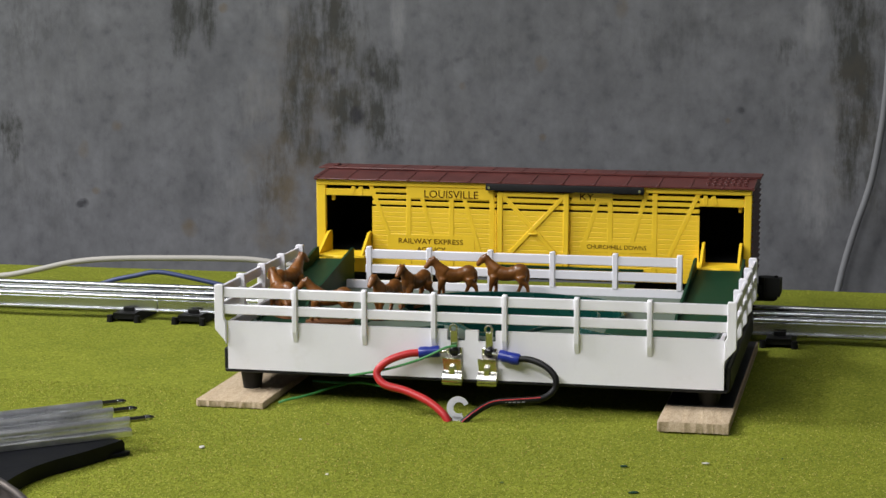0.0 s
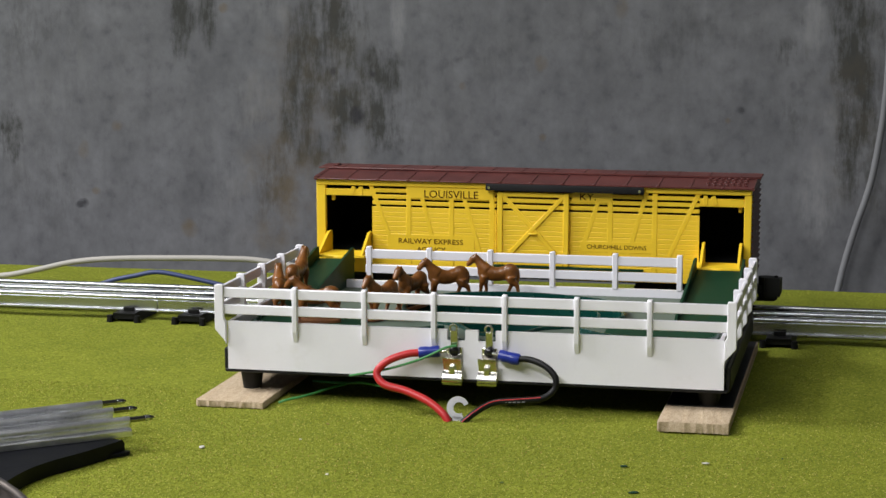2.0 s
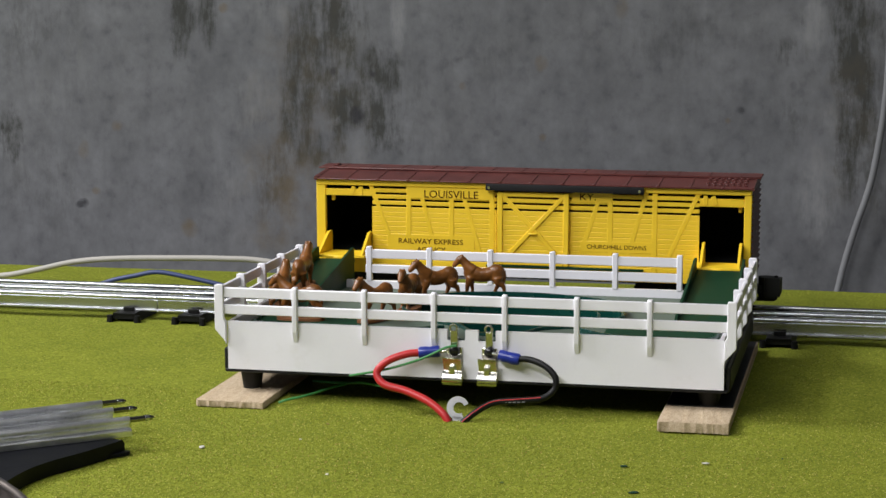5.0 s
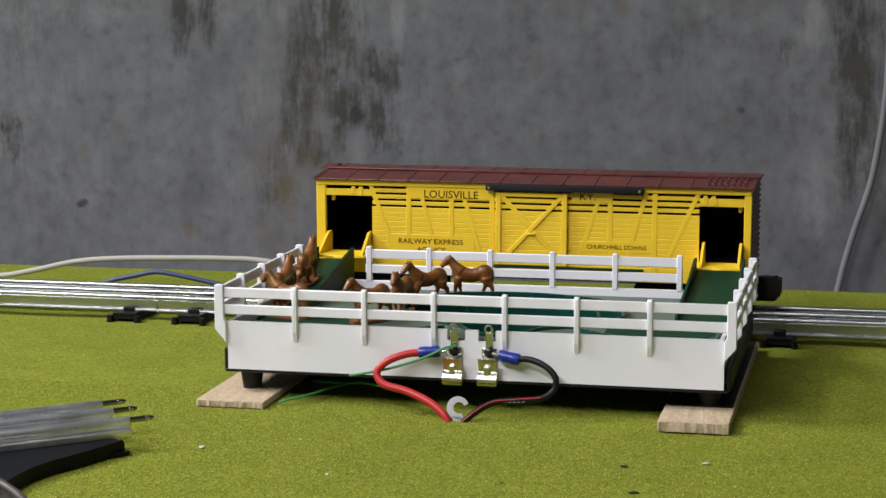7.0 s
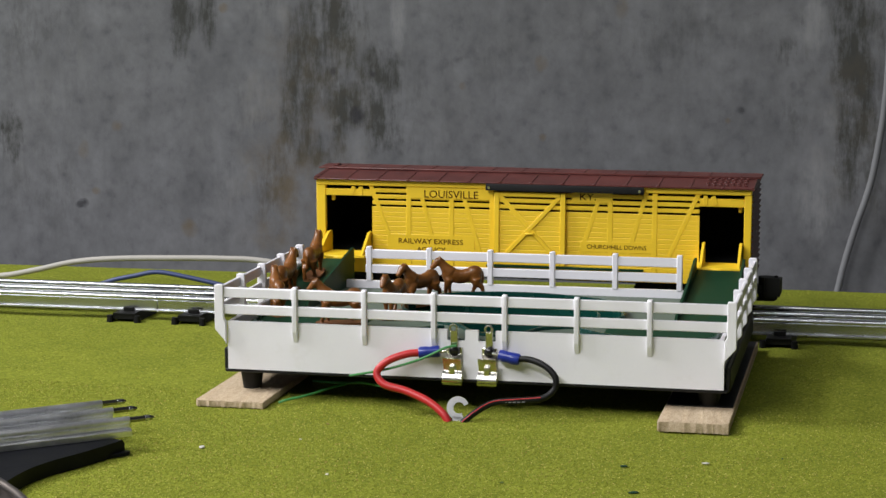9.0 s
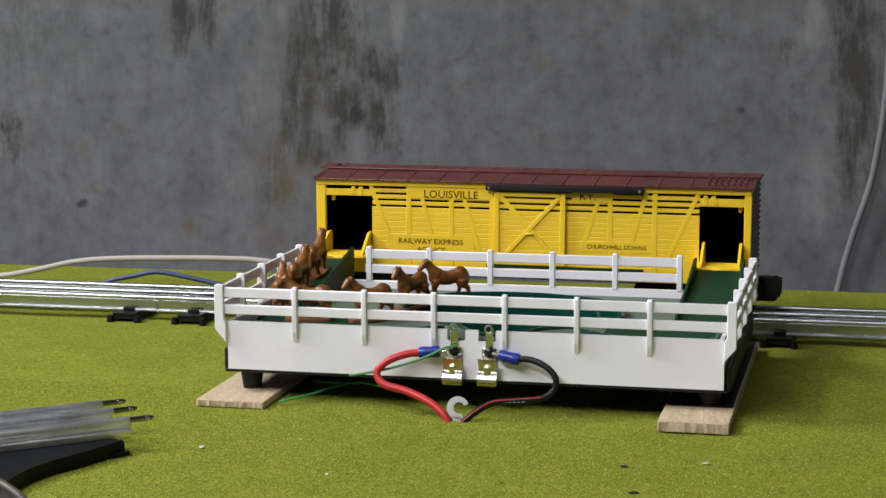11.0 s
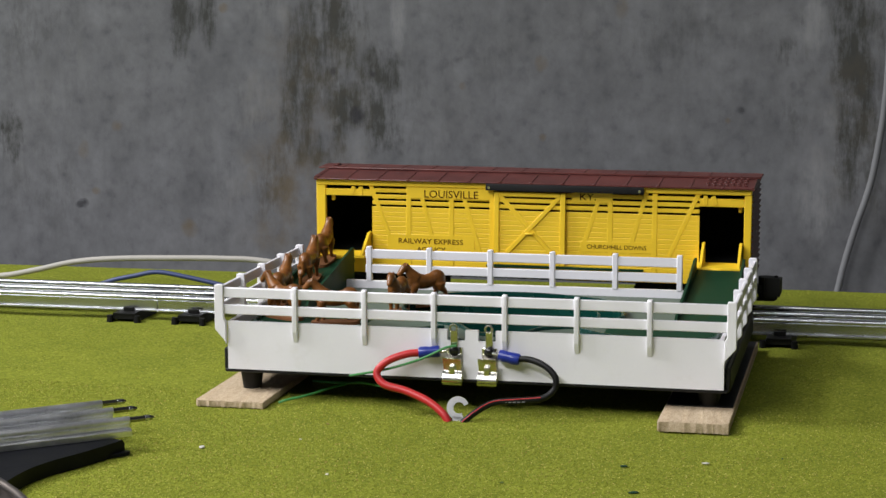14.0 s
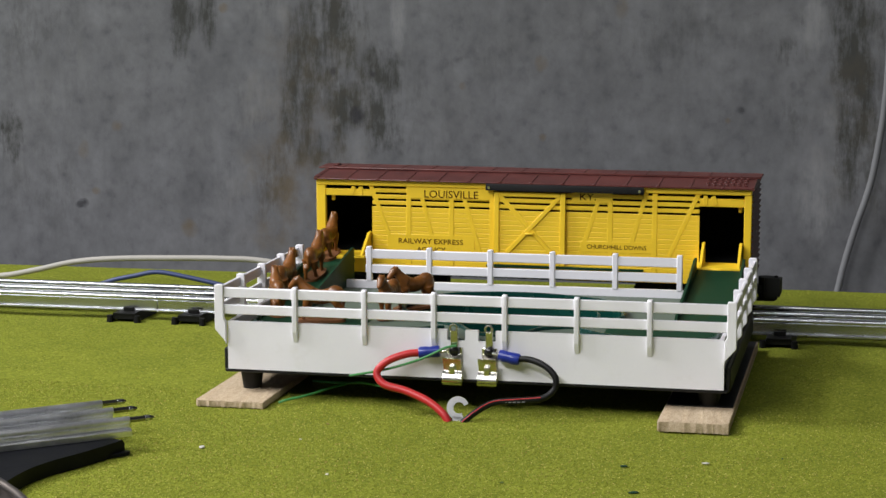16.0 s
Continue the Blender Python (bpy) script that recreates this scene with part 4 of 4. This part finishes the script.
def cables():
    w = part("white_cable", tube(bmesh.new(), [(-620, 250, 2), (-480, 300, 2.6), (-420, 306, 2.6), (-385, 300, 3.4), (-360, 300, 7.8),
             (-332, 300, 14.2), (-304, 300, 17.3), (-265, 300, 18.9), (-226, 300, 19.7), (-200, 300, 18.9), (-150, 300, 12), (-90, 305, 2.4),
             (0, 310, 2.2)], 1.9, 12, 8), BEIGEWIRE)
    tagged(w, "off-white cable looped behind the track", "cable")
    b = part("blue_wire", tube(bmesh.new(), [(-330, 262, 1.2), (-300, 262, 6.4), (-287, 262, 10.2), (-273, 262, 13.2), (-258, 262, 16.0), (-239, 262, 13.5),
             (-221, 262, 10.2), (-190, 262, 4.0), (-150, 264, 1.2)], 1.5, 12, 8), BLUEWIRE)
    tagged(b, "blue insulated wire arched behind the track", "wire")
    h = part("hanging_cable", tube(bmesh.new(), [(189, 592, 260), (188, 592, 140), (186, 592, 101), (183.0, 592, 75.6), (177.0, 592, 41.7), (165.3, 592, 3.2), (155.9, 592, -35.8), (148, 592, -90), (146, 592, -300)], 2.6, 12, 8), GREYWIRE)
    tagged(h, "grey cable hanging down the concrete wall", "cable")


# ---- the horses ----
def horse_mesh():
    """A moulded horse that faces +x, on a thin base; heights from the base's underside."""
    bm = bmesh.new()
    def limb(pts, radii, n=12, sm=0):
        tube(bm, pts, 1, n, sm, radii)
    def ball(x, y, z, rx, ry, rz):
        bmesh.ops.create_uvsphere(bm, u_segments=16, v_segments=10, radius=1,
                                  matrix=Matrix.Translation((x, y, z)) @ Matrix.Diagonal((rx, ry, rz, 1)))
    # trunk
    ball(0, 0, 12.9, 9.0, 3.3, 3.3)
    ball(0.5, 0, 12.1, 7.5, 3.2, 3.4)
    ball(-7.0, 0, 14.3, 4.5, 3.5, 4.0)
    ball(6.2, 0, 13.6, 4.2, 3.3, 4.3)
    ball(3.0, 0, 14.2, 4.0, 2.4, 2.6)
    ball(-3.6, 0, 13.5, 4.6, 3.3, 3.3)
    ball(3.4, 0, 13.2, 4.6, 3.3, 3.5)
    ball(-7.2, 1.4, 12.4, 3.5, 2.1, 4.2)
    ball(-7.2, -1.4, 12.4, 3.5, 2.1, 4.2)
    ball(6.4, 1.4, 12.2, 2.8, 1.9, 3.6)
    ball(6.4, -1.4, 12.2, 2.8, 1.9, 3.6)
    # neck, mane and head
    limb([(5.6, 0, 14.6), (8.0, 0, 17.0), (9.9, 0, 19.4), (11.0, 0, 21.2)], [3.7, 2.9, 2.2, 2.0])
    limb([(5.0, 0, 15.6), (7.4, 0, 18.4), (9.6, 0, 21.2), (10.8, 0, 22.3)], [0.9, 1.0, 0.9, 0.6])
    limb([(10.6, 0, 21.4), (12.3, 0, 20.6), (14.0, 0, 18.9), (15.3, 0, 17.4), (15.8, 0, 16.8)], [2.0, 2.15, 1.6, 1.3, 0.95])
    for s in (-1, 1):
        limb([(10.8, s * 1.0, 22.0), (10.9, s * 1.2, 22.9), (11.2, s * 1.25, 23.5)], [0.7, 0.6, 0.3], 8)
        # legs
        limb([(6.6, s * 1.7, 11.6), (6.9 + s * 0.6, s * 1.9, 8.4), (7.1 + s, s * 1.9, 6.8), (7.0 + s * 1.4, s * 1.9, 4.2), (7.2 + s * 1.4, s * 1.9, 3.1), (7.7 + s * 1.4, s * 1.9, 1.9)],
             [2.4, 1.8, 1.3, 0.95, 1.05, 1.35])
        limb([(-7.9, s * 1.8, 11.4), (-7.9 - s * 0.4, s * 2.0, 8.6), (-9.3 - s * 1.5, s * 2.0, 7.0), (-9.0 - s * 2.4, s * 2.0, 4.4), (-8.8 - s * 2.7, s * 2.0, 3.2), (-8.2 - s * 2.8, s * 2.0, 1.9)],
             [3.0, 2.1, 1.4, 1.0, 1.05, 1.4])
    # tail
    limb([(-10.2, 0, 15.8), (-11.2, 0, 14.4), (-11.3, 0, 11.6), (-10.9, 0, 9.0), (-10.9, 0, 6.6)], [0.8, 0.95, 1.05, 1.0, 0.5])
    for v in bm.verts:
        v.co *= K
    me = bpy.data.meshes.new("figure")
    bm.to_mesh(me)
    bm.free()
    tmp = new("figure", me)
    r = tmp.modifiers.new("merge", "REMESH")
    r.mode, r.voxel_size = "VOXEL", 0.36 * K
    s = tmp.modifiers.new("soften", "SMOOTH")
    s.factor, s.iterations = 0.5, 14
    out = bpy.data.meshes.new_from_object(tmp.evaluated_get(bpy.context.evaluated_depsgraph_get()))
    bpy.data.objects.remove(tmp)
    out.materials.clear()
    out.materials.append(HORSE)
    for p in out.polygons:
        p.use_smooth = True
    return out


def toy_horse():
    h = thing("toy_horse", 0, 0, 0, "brown moulded plastic toy horse on a flat pad", "toy horse", "horses in the corral")
    share("figure", horse_mesh(), h, 0, 0, 0)
    bm = bmesh.new()
    prism(bm, [(12.0 * math.copysign(abs(math.cos(a)) ** 0.7, math.cos(a)), 4.6 * math.copysign(abs(math.sin(a)) ** 0.7, math.sin(a)))
               for a in np.linspace(0, 2 * math.pi, 28, endpoint=False)], "z", 0.05, 1.5)
    part("pad", bm, PAD, h, "flat brown felt pad")
    return h


def crumb(x, y, s, mat_, label):
    bm = bmesh.new()
    bmesh.ops.create_icosphere(bm, subdivisions=1, radius=1.0)
    for v in bm.verts:
        v.co = Vector((v.co.x * 1.6, v.co.y, v.co.z * 0.25)) * s * random.uniform(0.85, 1.15) + Vector((0, 0, s * 0.25))
    ob = part("crumb", bm, mat_, at=(x, y, 0), smooth=False)
    ob.rotation_euler.z = random.uniform(0, 3)
    tagged(ob, label, "crumb", "crumbs on the mat")


room()
layout_table()
mat_grains()
track_section(-484, 254, (-460, -420, -247))
track_section(-230, 254, (-206.5, -90, 16))
track_section(24, 254, (44, 134.7, 262))
track_section(278, 254, (298, 400, 520))
switch_track()
CAR, DOOR = stock_car()
corral()
wooden_strip(92.0, 124.2, 0, -23.5, 5.1)
cover_sheet()
wooden_strip(-130.0, -96.2, 0, -18.5, 3.5)
terminal_clip(-7.0)
terminal_clip(9.9)
leads()
spade_terminal()
cables()
for cx, cy, cs, cm, cl in ((85.4, -86.6, 1.3, DARKGREEN, "dark green plastic crumb on the mat"), (118.7, -74.9, 1.2, WHITEWIRE, "pale crumb on the mat"),
                           (-100.2, -92.6, 1.5, WHITEWIRE, "pale crumb on the mat"), (94.7, -126.4, 1.6, DARKGREEN, "dark green plastic crumb on the mat"),
                           (-33.6, -124.5, 0.9, WHITEWIRE, "pale crumb on the mat"), (40, -122, 0.8, DARKGREEN, "dark green plastic crumb on the mat"),
                           (-62, -70, 0.7, WHITEWIRE, "pale crumb on the mat"), (-58, -40, 0.6, PAD, "small brown crumb on the mat"),
                           (150, -60, 0.6, DARKGREEN, "dark green plastic crumb on the mat")):
    crumb(cx, cy, cs, cm, cl)

HERD = [toy_horse()]
for _ in range(6):
    HERD.append(copy_thing(HERD[0], Matrix()))


def motions():
    """The horses shuffle round the corral and up the ramp; the car door slips a little."""
    tracks = [
        [(0, -110.4, 73, 36.5, 65, 6.8), (1, -109, 77, 37, 76, 6.8), (2, -109.4, 83.8, 37.8, 85, 6.8), (3, -109.4, 86.2, 38.1, 88, 6.8), (4, -109.4, 90.2, 38.6, 90, 6.8), (6.5, -110.3, 101.2, 39.9, 90, 6.8), (7, -110.6, 105.2, 40.4, 90, 6.8), (8, -110.8, 111.5, 41.1, 90, 6.8), (9, -110.9, 117.2, 41.8, 90, 6.8), (11.5, -110, 124.8, 42.7, 90, 6.8), (12, -111.1, 131.5, 43.5, 90, 6.8), (13, -112.2, 139.5, 44.4, 90, 6.8), (14, -112.8, 145, 45.1, 90, 6.8), (15, -113.5, 152, 45.9, 90, 6.8), (16, -113.6, 157, 46.5, 90, 6.8)],
        [(0, -104.9, 40.8, 34.5, 132, 0), (1, -107.8, 46.5, 34.5, 120, 0), (2, -110.1, 52, 34.5, 108, 0), (3, -111.1, 55.5, 34.5, 100, 0), (4, -110.6, 56.2, 34.5, 95, 6.8), (6.5, -111.9, 65.5, 35.6, 88, 6.8), (7, -112.2, 67.8, 35.9, 88, 6.8), (8, -113.5, 73.5, 36.6, 86, 6.8), (9, -114.7, 80.8, 37.4, 84, 6.8), (11.5, -109.3, 91.2, 38.7, 88, 6.8), (12, -109.4, 95.2, 39.2, 88, 6.8), (13, -109.6, 100.8, 39.8, 90, 6.8), (14, -110, 106.8, 40.5, 90, 6.8), (15, -110.2, 112.5, 41.2, 90, 6.8), (16, -110.3, 117.2, 41.8, 90, 6.8)],
        [(0, -75.3, 24.8, 34.5, 192, 0), (1, -78.8, 26.2, 34.5, 191, 0), (2, -82.7, 27.5, 34.5, 190, 0), (3, -85.9, 28, 34.5, 188, 0), (4, -89.3, 30.2, 34.5, 184, 0), (6.5, -97.6, 33.2, 34.5, 172, 0), (7, -100.1, 36, 34.5, 164, 0), (8, -105.8, 39.5, 34.5, 135, 0), (9, -109.1, 46, 34.5, 114, 0), (11.5, -110.2, 57, 34.6, 98, 6.8), (12, -110.6, 59.2, 34.9, 95, 6.8), (13, -111.4, 63, 35.3, 92, 6.8), (14, -113, 68.5, 36, 90, 6.8), (15, -114, 75, 36.8, 87, 6.8), (16, -115.1, 80.8, 37.4, 85, 6.8)],
        [(0, -52.2, 48, 34.5, 250, 0), (1, -53, 46.2, 34.5, 249, 0), (2, -53.7, 44.5, 34.5, 248, 0), (3, -54.3, 42.5, 34.5, 246, 0), (4, -54.7, 40, 34.5, 244, 0), (6.5, -56.4, 35, 34.5, 237, 0), (7, -57.2, 34.2, 34.5, 232, 0), (8, -62.2, 27.2, 34.5, 202, 0), (9, -69.5, 23, 34.5, 196, 0), (11.5, -91.5, 32.8, 34.5, 186, 0), (12, -94.5, 35, 34.5, 182, 0), (13, -98.1, 33.2, 34.5, 172, 0), (14, -101.7, 33.8, 34.5, 152, 0), (15, -106.2, 38, 34.5, 130, 0), (16, -108.7, 44.5, 34.5, 113, 0)],
        [(0, -45.4, 80.2, 34.5, 246, 0), (1, -45.1, 77.2, 34.5, 247, 0), (2, -45.7, 74, 34.5, 249, 0), (3, -44.8, 70.8, 34.5, 264, 0), (4, -44.7, 67.8, 34.5, 266, 0), (6.5, -46.7, 61.8, 34.5, 266, 0), (7, -46.9, 58.5, 34.5, 266, 0), (8, -47.7, 53, 34.5, 264, 0), (9, -49, 49.5, 34.5, 262, 0), (11.5, -60.5, 33.2, 34.5, 217, 0), (12, -63.3, 30.8, 34.5, 214, 0), (13, -67.3, 27, 34.5, 206, 0), (14, -72.2, 24.5, 34.5, 195, 0), (15, -77.1, 27.8, 34.5, 193, 0), (16, -80.6, 28.2, 34.5, 191, 0)],
        [(0, -29.6, 102.2, 34.5, 199, 0), (1, -31.3, 100, 34.5, 203, 0), (2, -32.8, 98, 34.5, 207, 0), (3, -34.6, 96, 34.5, 212, 0), (4, -35.8, 94.8, 34.5, 215, 0), (6.5, -40.1, 90.2, 34.5, 223, 0), (7, -41, 88, 34.5, 226, 0), (8, -41.9, 85.2, 34.5, 230, 0), (9, -43, 82.2, 34.5, 234, 0), (11.5, -46, 70.5, 34.5, 255, 0), (12, -45.5, 66.8, 34.5, 265, 0), (13, -47.1, 61.8, 34.5, 268, 0), (14, -48.7, 56, 34.5, 268, 0), (15, -49.9, 52, 34.5, 266, 0), (16, -51.1, 47.8, 34.5, 266, 0)],
        [(0, -4, 113.2, 34.5, 186, 0), (1, -6.7, 112.8, 34.5, 186, 0), (2, -9.1, 112.2, 34.5, 186, 0), (3, -11.6, 111, 34.5, 187, 0), (4, -13.7, 110, 34.5, 188, 0), (6.5, -19.8, 105.8, 34.5, 190, 0), (7, -21.6, 105.8, 34.5, 192, 0), (8, -23.9, 103.5, 34.5, 195, 0), (9, -26, 101.2, 34.5, 199, 0), (11.5, -34.3, 93.2, 34.5, 214, 0), (12, -36.5, 90.5, 34.5, 216, 0), (13, -38.9, 86.8, 34.5, 220, 0), (14, -40.8, 82, 34.5, 223, 0), (15, -42.1, 77, 34.5, 225, 0), (16, -44, 71.5, 34.5, 227, 0)],
    ]
    for h, rows in zip(HERD, tracks):
        walk(h, [(t, pose(x * K, y * K, z * K, 0, -p, r)) for t, x, y, z, r, p in rows])
    door0 = DOOR.matrix_basis.copy()
    walk(DOOR, [(t, Matrix.Translation((dx * K, 0, 0)) @ door0) for t, dx in
                ((0.0, 0.0), (6.4, 0.0), (7.0, -0.9), (7.5, -1.8), (16.0, -1.9))])


motions()
